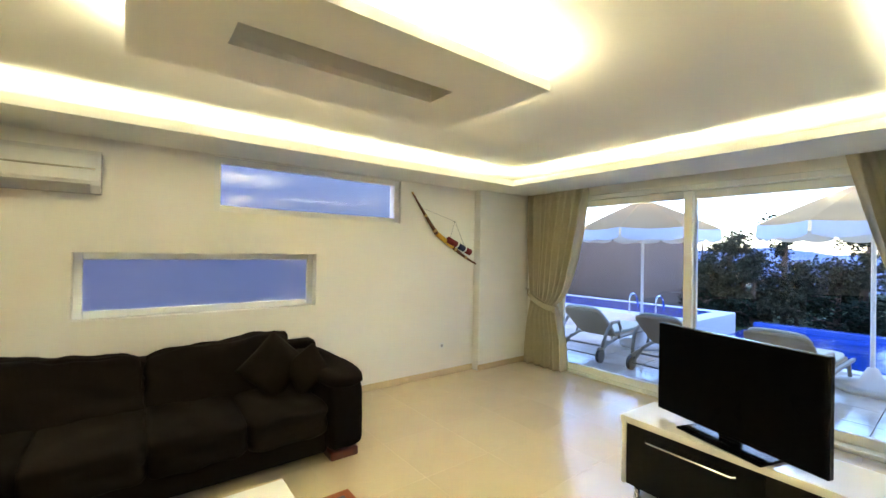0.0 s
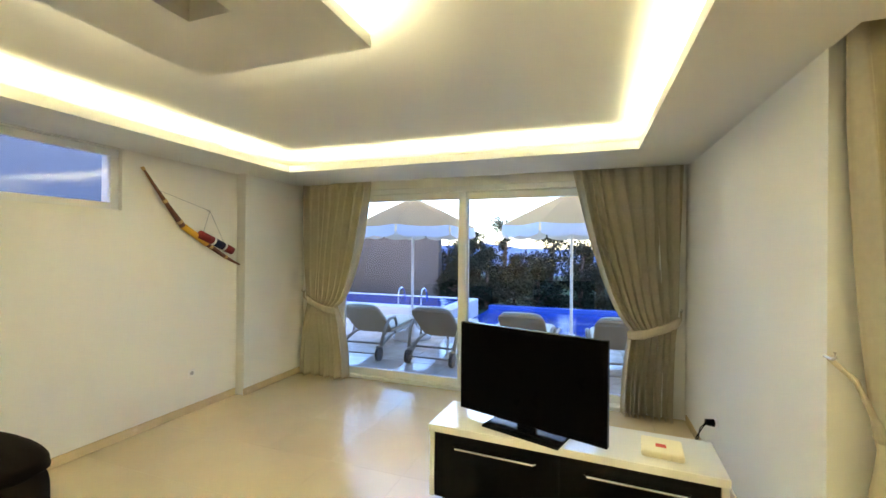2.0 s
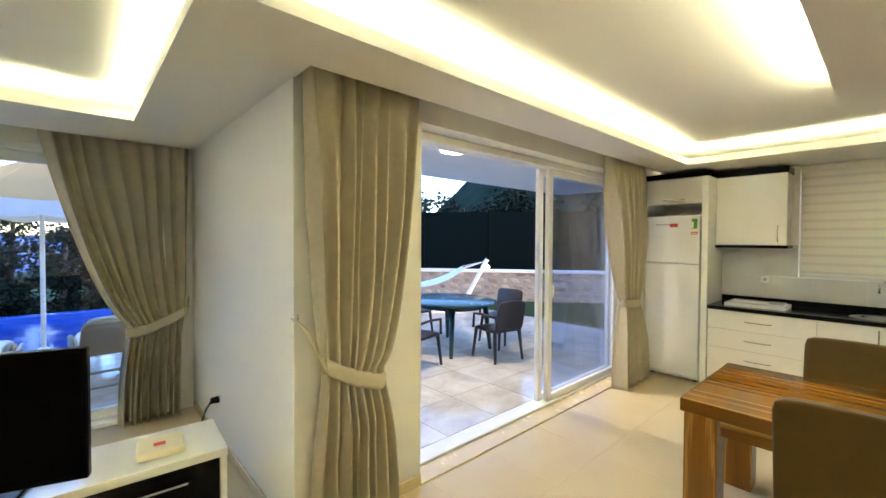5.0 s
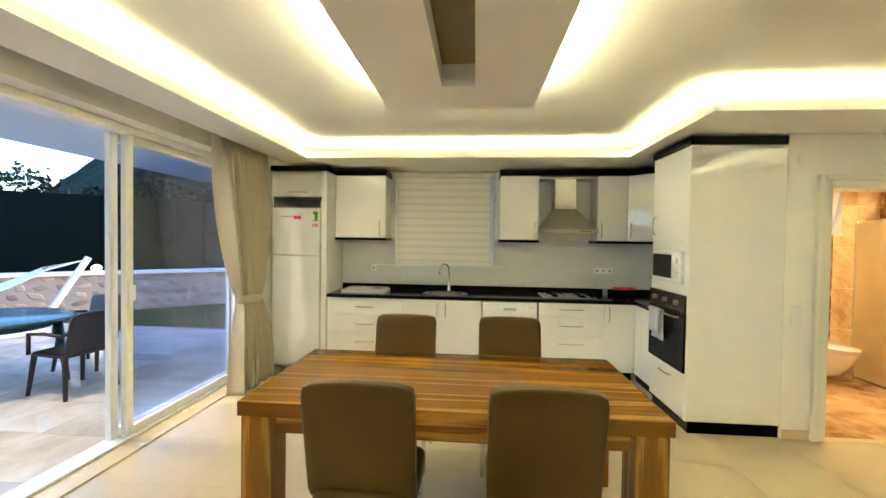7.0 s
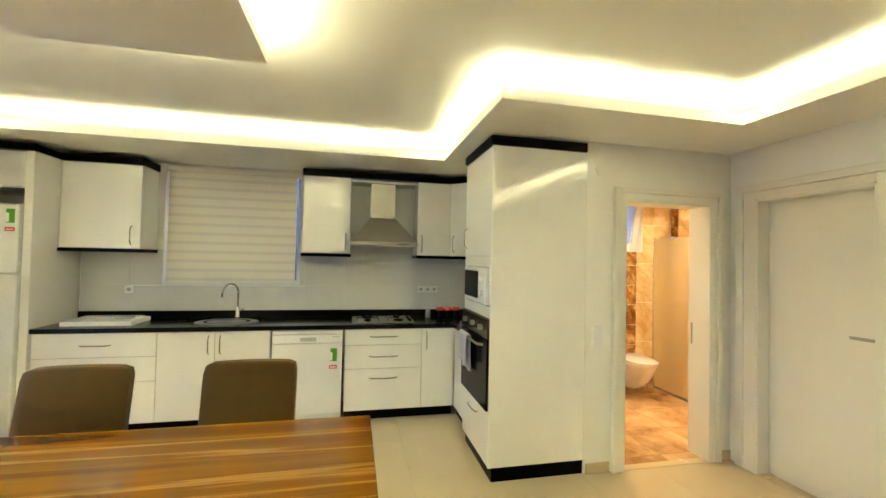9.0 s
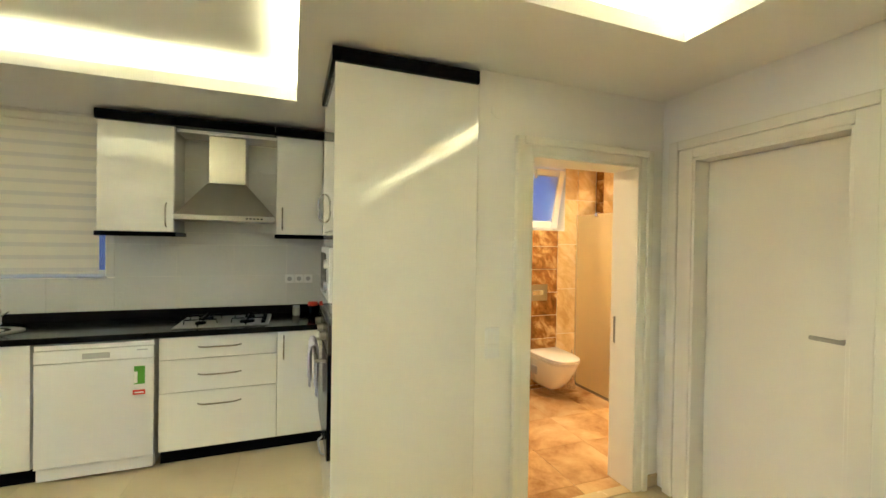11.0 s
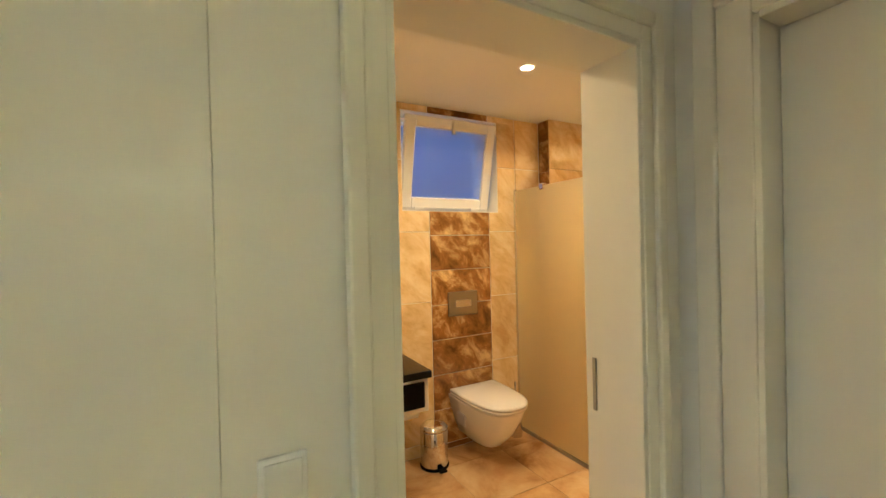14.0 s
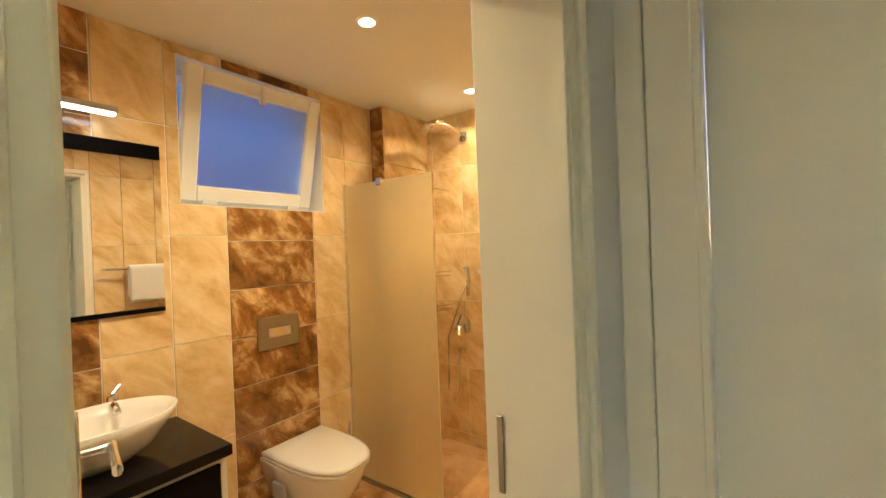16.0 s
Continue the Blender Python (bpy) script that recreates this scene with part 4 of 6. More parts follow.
# pool doors: local x runs along +y, local y along -x... turned to face the room
curtain((-4.43, -4.02, 0), -90, (-.50, .50), (-.02, .40), (-.18, .50), .90, LC + " by the pier", (.47, -.02, 1.05), 9, 3)
curtain((-4.43, -.70, 0), -90, (-.52, .50), (-.47, -.06), (-.44, .02), .86, LC + " in the corner", (-.50, -.02, 1.03), 9, 5)
curtain((-1.99, .22, 0), -90, (-.37, .36), (-.09, .26), (-.20, .32), .88, LC + " beside the terrace door", (.40, -.03, 1.20), 8, 8)
curtain((-2.0, 3.48, 0), -90, (-.42, .48), (-.29, .07), (-.47, .18), .93, LC + " beside the fridge", None, 9, 12)

# sofa
so = thing("sofa", (.06, -3.95, 0), "dark brown suede three-seat sofa with tufted cushions and wooden foot rail", "sofa")


def wrinkle(k, amt=.012):
    def f(u):
        p = u * 2.1 + Vector((k * 3.7, k, 0))
        return Vector((0, 0, 0)) + noise.noise_vector(p) * amt
    return f


def seam(k, amt=.022):
    """Soft swelling with a seam down the middle."""
    def f(u):
        g = -amt * math.exp(-(u.x / .05) ** 2)
        n = noise.noise_vector(u * 3.2 + Vector((k, 2 * k, 0))) * .026
        return Vector((n.x, n.y - g * (1 if u.y > 0 else -1) * abs(u.y) ** 3, n.z + g * (1 if u.z > .3 else 0)))
    return f


part("frame", B(-1.09, 1.09, -.56, .50, .07, .27, .03, 3), M_SOFA, so)
part("back_frame", B(-1.34, 1.34, -.60, -.42, .07, .72, .06, 4), M_SOFA, so)
for k, x in enumerate((-.54, .54)):
    for q, dx in enumerate((-.27, .27)):
        part("seat_cushion", puff(bmesh.new(), (x + dx, .07, .335), (.273, .50, .116), 9, 16, wrinkle(k * 2 + q, .016)), M_SOFA, so, "", True)

    def tilt(u, k=k):
        return seam(k)(u) + Vector((0, -.09 * u.z + .03 * (1 - u.x ** 2), .045 * u.x * (1 if k else -1)))
    part("back_cushion", puff(bmesh.new(), (x * .945, -.27, .595), (.505, .11, .222), 7.0, 18, tilt), M_SOFA, so, "", True)
for k, sx in enumerate((-1, 1)):
    part("arm", puff(bmesh.new(), (sx * 1.215, .0, .335), (.135, .58, .265), 8, 12, wrinkle(9 + k, .008)), M_SOFA, so, "", True)
    part("arm_pad", puff(bmesh.new(), (sx * 1.215, .02, .595), (.16, .57, .06), 4, 12, wrinkle(12 + k, .010)), M_SOFA, so, "", True)
    part("foot_rail", B(sx * 1.215 - .11, sx * 1.215 + .11, -.50, .52, 0, .065, .012), M_REDWOOD, so, "reddish wooden foot rail")


def cushion(loc, rx, ry, rz, s, label):
    ob = thing("throw_pillow", loc, label, "pillow", "sofa pillows")
    bm = bmesh.new()
    for side in (1, -1):
        g = [[None] * 17 for _ in range(17)]
        for i in range(17):
            for j in range(17):
                u, v = i / 8 - 1, j / 8 - 1
                h = ((1 - u * u) * (1 - v * v)) ** .45
                k = 1 - .06 * (1 - abs(u * v)) * (abs(u) ** 4 + abs(v) ** 4) * .8
                g[i][j] = bm.verts.new((u * s * k, side * .075 * h + .004 * noise.noise(Vector((u * 3, v * 3, s))), v * s * k))
        for i in range(16):
            for j in range(16):
                bm.faces.new((g[i][j], g[i + 1][j], g[i + 1][j + 1], g[i][j + 1]))
    bmesh.ops.remove_doubles(bm, verts=bm.verts[:], dist=.003)
    c = part("cover", bm, M_SOFA2, ob, "", True)
    c.matrix_local = pose(0, 0, 0, rx, ry, rz)
    return ob


M_SOFA2 = material("brown_suede_pillow", (.011, .0074, .0045), .9, spec=.12, var=.25, scale=9, bump=.3, bump_scale=260)
cushion((-.76, -3.90, .65), 20, 45, 4, .20, "small brown suede throw pillow standing on its corner")
cushion((-.97, -3.75, .62), 14, 38, -42, .16, "small brown suede throw pillow leaning on the sofa arm")

# coffee table, remote, rug
M_TOPW = material("white_gloss_top", (.82, .81, .77), .12, var=.02, coat=.4)
ct = thing("coffee_table", (.08, -2.33, 0), "low white gloss coffee table", "coffee table")
part("tabletop", B(-.55, .55, -.33, .33, .375, .42, .004), M_TOPW, ct)
for sx in (-1, 1):
    part("panel_leg", B(sx * .45 - .03, sx * .45 + .03, -.27, .27, .008, .374, .004), M_TOPW, ct)
part("shelf", B(-.42, .42, -.26, .26, .14, .165, .003), M_BLACK, ct, "black lower shelf")
rm = thing("remote_control", (-.235, -2.52, .421), "black slim remote control on the coffee table", "remote", "", 25)
rb = part("body", B(-.022, .022, -.075, .075, 0, .016, .005), M_BLACK, rm)
for k in range(6):
    for q in range(3):
        part("button", B(-.014 + .011 * q, -.007 + .011 * q, -.055 + .018 * k, -.046 + .018 * k, .016, .018), M_GREY, rm)

M_RUG_A = material("rug_rust", (.32, .095, .030), .95, var=.25, scale=40, bump=.9, bump_scale=400)
M_RUG_B = material("rug_blue_grey", (.10, .11, .14), .95, var=.4, scale=55, bump=.9, bump_scale=400)
M_RUG_C = material("rug_cream", (.42, .34, .20), .95, var=.3, scale=50, bump=.9, bump_scale=400)
rg = thing("rug", (.1, -2.3, .0005), "patterned oriental rug with rust, grey and cream borders", "rug")
part("field", B(-.95, .95, -.57, .57, 0, .006), M_RUG_C, rg)
bm = bmesh.new()
ring(bm, (-1.10, 1.10, -.74, .74), (-1.05, 1.05, -.69, .69), 0, .0075)
part("outer_border", bm, M_RUG_A, rg, "rust coloured border")
bm = bmesh.new()
ring(bm, (-1.05, 1.05, -.69, .69), (-.95, .95, -.57, .57), 0, .007)
part("inner_border", bm, M_RUG_B, rg, "grey blue border")
bm = bmesh.new()
for k in range(26):
    for sy in (-1, 1):
        lathe(bm, [(.028, .0065), (.028, .0085), (.010, .009)], (-.98 + k * .078, sy * .63, 0), 6)
for k in range(14):
    for sx in (-1, 1):
        lathe(bm, [(.028, .0065), (.028, .0085), (.010, .009)], (sx * 1.0, -.51 + k * .078, 0), 6)
part("border_motifs", bm, M_RUG_C, rg, "cream woven motifs", kind="stuff")

# tv stand, tv
st = thing("tv_stand", (-2.57, -1.165, 0), "low black and white tv stand with chrome bar handles", "tv stand", "", -3.2)
part("top", B(-.22, .20, -.778, .778, .487, .53, .004), M_TOPW, st, "white gloss top")
for sy in (-1, 1):
    part("side_panel", B(-.21, .185, sy * .76 - .016, sy * .76 + .016, .085, .486, .003), M_TOPW, st)
part("body", B(-.205, .168, -.742, .742, .09, .486), M_BLACK, st)
for sy in (-1, 1):
    dr = part("drawer", B(.170, .188, sy * .371 - .369, sy * .371 + .369, .095, .483, .002), M_BLACK, st, "black gloss drawer front")
    part("handle", tube(bmesh.new(), [(.188, sy * .371 - .24, .41), (.205, sy * .371 - .23, .41), (.205, sy * .371 + .23, .41), (.188, sy * .371 + .24, .41)], .007), M_CHROME, dr, "long chrome bar handle")
for sx in (-.16, .14):
    for sy in (-.69, .69):
        part("foot", lathe(bmesh.new(), [(.024, 0), (.024, .01), (.019, .02), (.019, .088)], (sx, sy, 0), 14), M_CHROME, st, "round chrome foot", True)
tv = thing("television", (-2.51, -1.375, .531), "black flat screen television on a glossy foot", "television", "", -18.2)
M_SCREEN = material("tv_screen", (.002, .002, .0025), .3, var=.1, spec=.02)
tb_ = part("bezel", B(-.03, .012, -.465, .465, .035, .598, .008), M_BLACK, tv)
part("screen", B(.0125, .0145, -.447, .447, .057, .58, .001, 1), M_SCREEN, tv, "dark matt screen, switched off")
part("neck", B(-.035, .0, -.06, .06, .012, .05, .006), M_BLACK, tv)
part("foot", B(-.11, .11, -.24, .24, 0, .014, .006), M_BLACK, tv, "glossy black foot plate")
M_CREAM = material("cream_plastic", (.78, .70, .48), .35)
ro = thing("router", (-2.52, -.66, .531), "cream plastic router box lying on the tv stand", "router", "", -6)
part("case", B(-.10, .10, -.10, .10, 0, .035, .012, 3), M_CREAM, ro)
part("badge", B(-.01, .03, -.03, .02, .0352, .0362), M_RED, ro, "small orange red badge")
so1 = socket((-3.52, -.151, .36), 0, 1, "white wall socket with a black plug")
pl = thing("power_plug", (-3.52, -.165, .36), "black plug and cable running to the tv stand", "plug")
part("plug", cyl(bmesh.new(), (0, 0, 0), (0, -.055, 0), .027, .022), M_BLACK, pl)
part("cable", tube(bmesh.new(), [(0, -.05, 0), (.05, -.10, -.03), (.25, -.17, -.11), (.5, -.25, .0), (.72, -.33, .12), (.86, -.42, .178)], .004, 6), M_BLACK, pl)
part("cable", tube(bmesh.new(), [(0, -.05, -.005), (.04, -.12, -.10), (.18, -.18, -.25), (.42, -.26, -.34), (.75, -.32, -.348)], .004, 6), M_BLACK, pl)
ws2 = socket((-3.0, -4.659, .38), 180, 1, "white wall socket low on the wall")

# air conditioner
ac = thing("air_conditioner", (.77, -4.55, 1.965), "white split air conditioner mounted high on the wall", "air conditioner")


def ac_prism(prof, x0, x1):
    """A side profile of (y, z) points drawn out along x."""
    bm = bmesh.new()
    lo, hi = ([bm.verts.new((x, y, z)) for y, z in prof] for x in (x0, x1))
    bm.faces.new(lo)
    bm.faces.new(hi[::-1])
    for k in range(len(prof)):
        j = (k + 1) % len(prof)
        bm.faces.new((lo[k], lo[j], hi[j], hi[k]))
    bmesh.ops.bevel(bm, geom=bm.edges[:], offset=.006, segments=2, profile=.5, affect='EDGES')
    return bm


part("body", ac_prism([(-.108, 0), (.02, .0), (.105, .06), (.105, .27), (.07, .305), (-.108, .305)], -.43, .43), M_FRIDGE, ac)
part("front_panel", ac_prism([(.106, .072), (.122, .075), (.126, .17), (.120, .268), (.106, .272)], -.428, .428), M_FRIDGE, ac, "glossy curved front panel")
part("louvre", ac_prism([(.028, -.004), (.036, -.006), (.113, .05), (.108, .056)], -.37, .37), M_GREY, ac, "grey slanting air louvre")
part("trim_strip", B(-.40, .40, .1255, .129, .158, .170, .001, 1), M_HANDLE, ac, "thin shiny trim strip")
for sx in (-1, 1):
    part("end_cap", ac_prism([(.028, -.004), (.036, -.006), (.113, .05), (.108, .056)], min(sx * .372, sx * .425), max(sx * .372, sx * .425)), M_FRIDGE, ac)

# wooden bow hung on the wall
bw = thing("wall_bow", (-3.0, -4.655, 1.70), "decorative wooden bow with red and blue wrapping on the wall", "wall ornament")
M_BOWW = material("bow_wood", (.16, .055, .02), .4, var=.3, scale=30)
M_BOWL = material("bow_pale", (.62, .42, .18), .5)
M_YEL = material("yellow_wrap", (.75, .42, .04), .6)
M_MAR = material("maroon_wrap", (.24, .02, .02), .7)
M_NAVY = material("navy_wrap", (.025, .03, .09), .7)
p0, p1, p2 = Vector((.502, .035, .572)), Vector((.13, .03, .10)), Vector((-.56, .03, -.291))


def limb(a, b, name):
    bm = bmesh.new()
    pts = [a.lerp(b, k / 10) + Vector((0, .01 * math.sin(math.pi * k / 10), -.02 * math.sin(math.pi * k / 10))) for k in range(11)]
    tube(bm, pts, [.009 + .018 * (k / 10) for k in range(11)], 8)
    l_ = part(name, bm, M_BOWW, bw, "dark carved wood", True)
    for t in (.08, .5, .9):
        q, q2 = pts[int(t * 10)], pts[min(10, int(t * 10) + 1)]
        d_ = (q2 - q).normalized()
        part("band", tube(bmesh.new(), [q - d_ * .012, q + d_ * .018], .013 + .017 * t, 8), M_BOWL, l_, "pale ring")


limb(p0, p1, "upper_limb")
limb(p2, Vector((-.13, .03, -.06)), "lower_limb")
part("grip", tube(bmesh.new(), [p1, p1.lerp(Vector((-.13, .03, -.06)), .5), Vector((-.13, .03, -.06))], .030, 10), M_YEL, bw, "yellow wrapped grip", True)
q0, q1 = Vector((-.02, .065, .03)), Vector((-.40, .065, -.13))
for k, m_ in enumerate((M_MAR, M_PALE, M_NAVY, M_PALE, M_MAR)):
    a, b = ((0, .36), (.36, .42), (.42, .70), (.70, .76), (.76, 1.0))[k]
    part("quiver_wrap", tube(bmesh.new(), [q0.lerp(q1, a), q0.lerp(q1, b)], .040 if k % 2 == 0 else .042, 12), m_, bw, "wrapped quiver section", True)
nail = Vector((-.16, .03, .27))
part("cord", tube(bmesh.new(), [p0.lerp(p1, .35), nail, Vector((-.33, .05, -.08))], .0025, 5), M_GREY, bw)
part("cord", tube(bmesh.new(), [nail, Vector((-.06, .05, .02))], .0025, 5), M_GREY, bw)
part("nail", cyl(bmesh.new(), (nail.x, -.004, nail.z), (nail.x, .035, nail.z), .004), M_STEEL, bw)

# ---------------------------------------------------------------- bathroom
YB = 4.715
wc = thing("toilet", (4.28, YB, .12), "white wall-hung toilet with closed lid", "toilet")


def wc_shape(bm, rows):
    """Stacked D-shaped rings: (half width, depth, height, back)."""
    rings = []
    for hw, dp, z, y0 in rows:
        r = []
        for k in range(28):
            a = math.pi * k / 27
            x = -hw * math.copysign(abs(math.cos(a)) ** .72, math.cos(a))
            y = -y0 - (dp - y0) * (math.sin(a) ** .55)
            r.append(bm.verts.new((x, y, z)))
        rings.append(r)
    for a, b in zip(rings, rings[1:]):
        for k in range(28):
            bm.faces.new((a[k], a[(k + 1) % 28], b[(k + 1) % 28], b[k]))
    bm.faces.new(rings[0][::-1])
    bm.faces.new(rings[-1])
    return bm


part("bowl", wc_shape(bmesh.new(), [(.06, .26, -.05, 0), (.10, .33, -.01, 0), (.135, .42, .08, 0), (.165, .49, .19, 0), (.178, .515, .25, 0), (.18, .52, .268, 0)]), M_PORCELAIN, wc, "", True)
part("seat", wc_shape(bmesh.new(), [(.182, .53, .270, .03), (.185, .535, .278, .03), (.183, .53, .286, .03)]), M_PORCELAIN, wc, "", True)
part("lid", wc_shape(bmesh.new(), [(.183, .532, .289, .03), (.186, .537, .296, .03), (.184, .532, .308, .03), (.17, .515, .313, .04)]), M_PORCELAIN, wc, "", True)
for sx in (-1, 1):
    part("hinge", cyl(bmesh.new(), (sx * .08, -.02, .275), (sx * .08, -.05, .30), .012), M_CHROME, wc)
# Grey block on the bowl's side; its colour stands in for recess shade.
part("recess_shade", B(-.178, -.160, -.20, -.10, .10, .18, .015, 3), M_GREY, wc, "grey block coloured as the shaded side recess")
fp = thing("flush_plate", (4.232, YB, 1.01), "brushed steel flush plate on the tiled wall", "flush plate")
part("plate", B(-.12, .12, -.012, 0, -.085, .085, .005), M_STEEL, fp)
part("button", B(-.065, .065, -.018, -.0125, -.025, .025, .004), M_CHROME, fp)

bn = thing("pedal_bin", (3.91, 4.58, 0), "small polished steel pedal bin", "bin")
part("body", lathe(bmesh.new(), [(.088, .012), (.09, .02), (.09, .235), (.086, .24)], (0, 0, 0), 28), M_CHROME, bn, "", True)
part("lid", lathe(bmesh.new(), [(.091, .242), (.092, .25), (.07, .272), (.01, .28)], (0, 0, 0), 28), M_CHROME, bn, "", True)
part("base_ring", lathe(bmesh.new(), [(.094, 0), (.095, .012), (.09, .018)], (0, 0, 0), 28), M_BLACK, bn, "black plastic base")
part("pedal", B(-.025, .025, -.13, -.085, .006, .02, .004), M_BLACK, bn)

va = thing("vanity_unit", (3.38, 4.48, .50), "wall-hung vanity with black drawer and black stone top", "vanity")
part("top", B(3.02, 3.735, 4.235, YB, .695, .735, .004), M_GRANITE, va, "polished black stone top")
part("body", B(3.03, 3.725, 4.262, YB, .505, .694, .003), M_PVC, va, "white carcass")
dr = part("drawer", B(3.06, 3.695, 4.245, 4.261, .535, .675, .003), M_BLACK, va, "black gloss drawer front")
part("side_inset", B(3.7255, 3.7285, 4.30, 4.66, .535, .675), M_BLACK, va, "black side inset")
bow_handle(dr, (3.45, 4.245, .60), .14, X, (0, -1, 0), .02)
rel(va)
bs = thing("wash_bowl", (3.40, 4.47, .736), "white oval vessel basin on the vanity", "basin")
part("bowl", lathe(bmesh.new(), [(.07, 0), (.10, .006), (.16, .05), (.205, .115), (.225, .155), (.218, .158), (.195, .118), (.15, .055), (.09, .022), (.02, .018)], (0, 0, 0), 40, 1.08, .78), M_PORCELAIN, bs, "", True)
tp = thing("basin_tap", (3.50, 4.66, .736), "chrome basin mixer tap", "tap")
part("body", lathe(bmesh.new(), [(.022, 0), (.022, .13), (.018, .17), (.006, .175)], (0, 0, 0), 16), M_CHROME, tp, "", True)
part("spout", tube(bmesh.new(), [(0, 0, .14), (-.02, -.10, .16), (-.02, -.13, .14)], .012), M_CHROME, tp, "", True)
part("lever", tube(bmesh.new(), [(0, 0, .175), (.03, .02, .20)], .006), M_CHROME, tp)
rp = thing("toilet_roll", (3.755, 4.62, .37), "toilet roll on a small chrome holder", "toilet roll")
part("roll", cyl(bmesh.new(), (-.05, 0, 0), (.05, 0, 0), .05, None, 24), M_TOWEL, rp)
part("holder", tube(bmesh.new(), [(-.06, .095, .02), (-.06, 0, .0), (.06, 0, 0)], .006), M_CHROME, rp)
br = thing("toilet_brush", (4.62, 4.63, 0), "steel toilet brush holder beside the toilet", "toilet brush")
part("holder", lathe(bmesh.new(), [(.045, 0), (.045, .24), (.04, .25)], (0, 0, 0), 18), M_CHROME, br, "", True)
part("stem", cyl(bmesh.new(), (0, 0, .25), (0, 0, .40), .007), M_CHROME, br)

mi = thing("mirror", (3.42, YB, 1.2), "bathroom wall mirror with black glass edges", "mirror")
M_MIRROR = material("mirror_silver", (.88, .88, .86), .01, metal=1.0, var=0, rvar=.005)
part("glass", B(-.28, .285, -.012, -.002, .02, .64), M_MIRROR, mi)
part("top_band", B(-.28, .285, -.013, -.002, .642, .70), M_BLACK, mi, "black glass band")
part("bottom_band", B(-.28, .285, -.013, -.002, 0, .018), M_BLACK, mi, "black glass band")
ml = thing("mirror_lamp", (3.40, YB, 1.985), "slim chrome mirror lamp with a white light bar", "lamp")
part("arm", tube(bmesh.new(), [(0, 0, 0), (0, -.09, .0)], .01), M_CHROME, ml)
part("housing", B(-.20, .14, -.12, -.075, -.008, .018, .006), M_CHROME, ml)
part("light_bar", B(-.19, .13, -.116, -.079, -.0125, -.0085), glowing("led_white", (.85, .92, 1.0), 4), ml, "lit white bar")

sp_mat = glowing("spot_glow", (1.0, .80, .52), 8)
for k, (x, y) in enumerate(((4.21, 3.94), (5.14, 4.01), (3.35, 3.85))):
    s_ = thing("ceiling_spot", (x, y, 2.38), "round recessed ceiling spot, lit", "ceiling light", "bathroom ceiling spots")
    part("bezel", lathe(bmesh.new(), [(.045, 0), (.045, -.004), (.034, -.006), (.034, 0)], (0, 0, 0), 24), M_PVC, s_)
    part("lens", lathe(bmesh.new(), [(.033, -.001), (.033, -.003), (.01, -.004)], (0, 0, 0), 24), sp_mat, s_, "glowing lens")
    ld = bpy.data.lights.new("spot_light", 'AREA')
    ld.shape, ld.size, ld.energy, ld.color, ld.spread = 'DISK', .066, BATH_WATTS, (1.0, .76, .46), radians(150)
    lo_ = new("ceiling_spot_light", ld)
    lo_.location = (x, y, 2.372)

# shower screen and fittings
gs = thing("shower_screen", (4.72, 4.38, 0), "fixed frosted glass shower screen with a chrome wall rail", "shower screen")
M_SATIN = glass("satin_glass", .55, (.94, .87, .62))
M_SATIN.node_tree.nodes["Principled BSDF"].inputs["Transmission Weight"].default_value = .88
part("pane", B(-.004, .004, -.36, .32, .025, 1.83, .002, 1), M_SATIN, gs)
part("wall_rail", B(-.012, .012, .318, .335, .0, 1.84, .003), M_CHROME, gs)
part("floor_rail", B(-.012, .012, -.37, .317, .0, .024, .003), M_STEEL, gs)
part("clamp", B(-.018, .018, -.0, .04, 1.80, 1.845, .006), M_CHROME, gs)
cl = part("brace", tube(bmesh.new(), [(0, .02, 1.835), (.72, .02, 1.835)], .006), M_CHROME, gs)
XR = 5.435
sh = thing("rain_shower", (XR, 4.26, 2.20), "round chrome rain shower head on a wall arm", "shower")
part("arm", tube(bmesh.new(), [(0, 0, 0), (-.05, 0, .005), (-.26, 0, .05), (-.31, 0, .045), (-.325, 0, .02)], .010), M_CHROME, sh, "", True)
part("rose", lathe(bmesh.new(), [(.015, .02), (.03, .005), (.105, -.005), (.11, -.012), (.10, -.016), (.01, -.016)], (-.325, 0, 0), 28), M_CHROME, sh, "", True)
part("flange", lathe(bmesh.new(), [(.028, -.03), (.028, .03)], (-.006, 0, 0), 16, .25, 1), M_CHROME, sh)
mx_ = thing("shower_mixer", (XR, 4.33, .86), "chrome concealed shower mixer plate", "shower mixer")
bm = bmesh.new()
cyl(bm, (0, 0, 0), (-.012, 0, 0), .075, None, 28)
part("plate", bm, M_CHROME, mx_)
part("lever", tube(bmesh.new(), [(-.012, 0, 0), (-.05, 0, 0), (-.06, -.01, -.06)], .014), M_CHROME, mx_)
hs2 = thing("hand_shower", (XR, 4.33, .68), "chrome hose outlet with a hanging shower hose", "hand shower")
part("outlet", cyl(bmesh.new(), (0, 0, 0), (-.04, 0, 0), .022), M_CHROME, hs2)
part("hose", tube(bmesh.new(), [(-.04, 0, 0), (-.05, .005, -.1), (-.05, .02, -.28), (-.05, .06, -.36), (-.05, .10, -.28), (-.05, .09, .1), (-.05, -.05, .42), (-.05, -.09, .50)], .007), M_CHROME, hs2, "", True)
part("handset", tube(bmesh.new(), [(-.05, -.09, .40), (-.05, -.10, .52), (-.075, -.10, .60)], [.012, .013, .022]), M_CHROME, hs2, "", True)
cd = thing("corner_caddy", (5.33, 4.50, .98), "two-tier chrome wire corner caddy", "shower caddy")
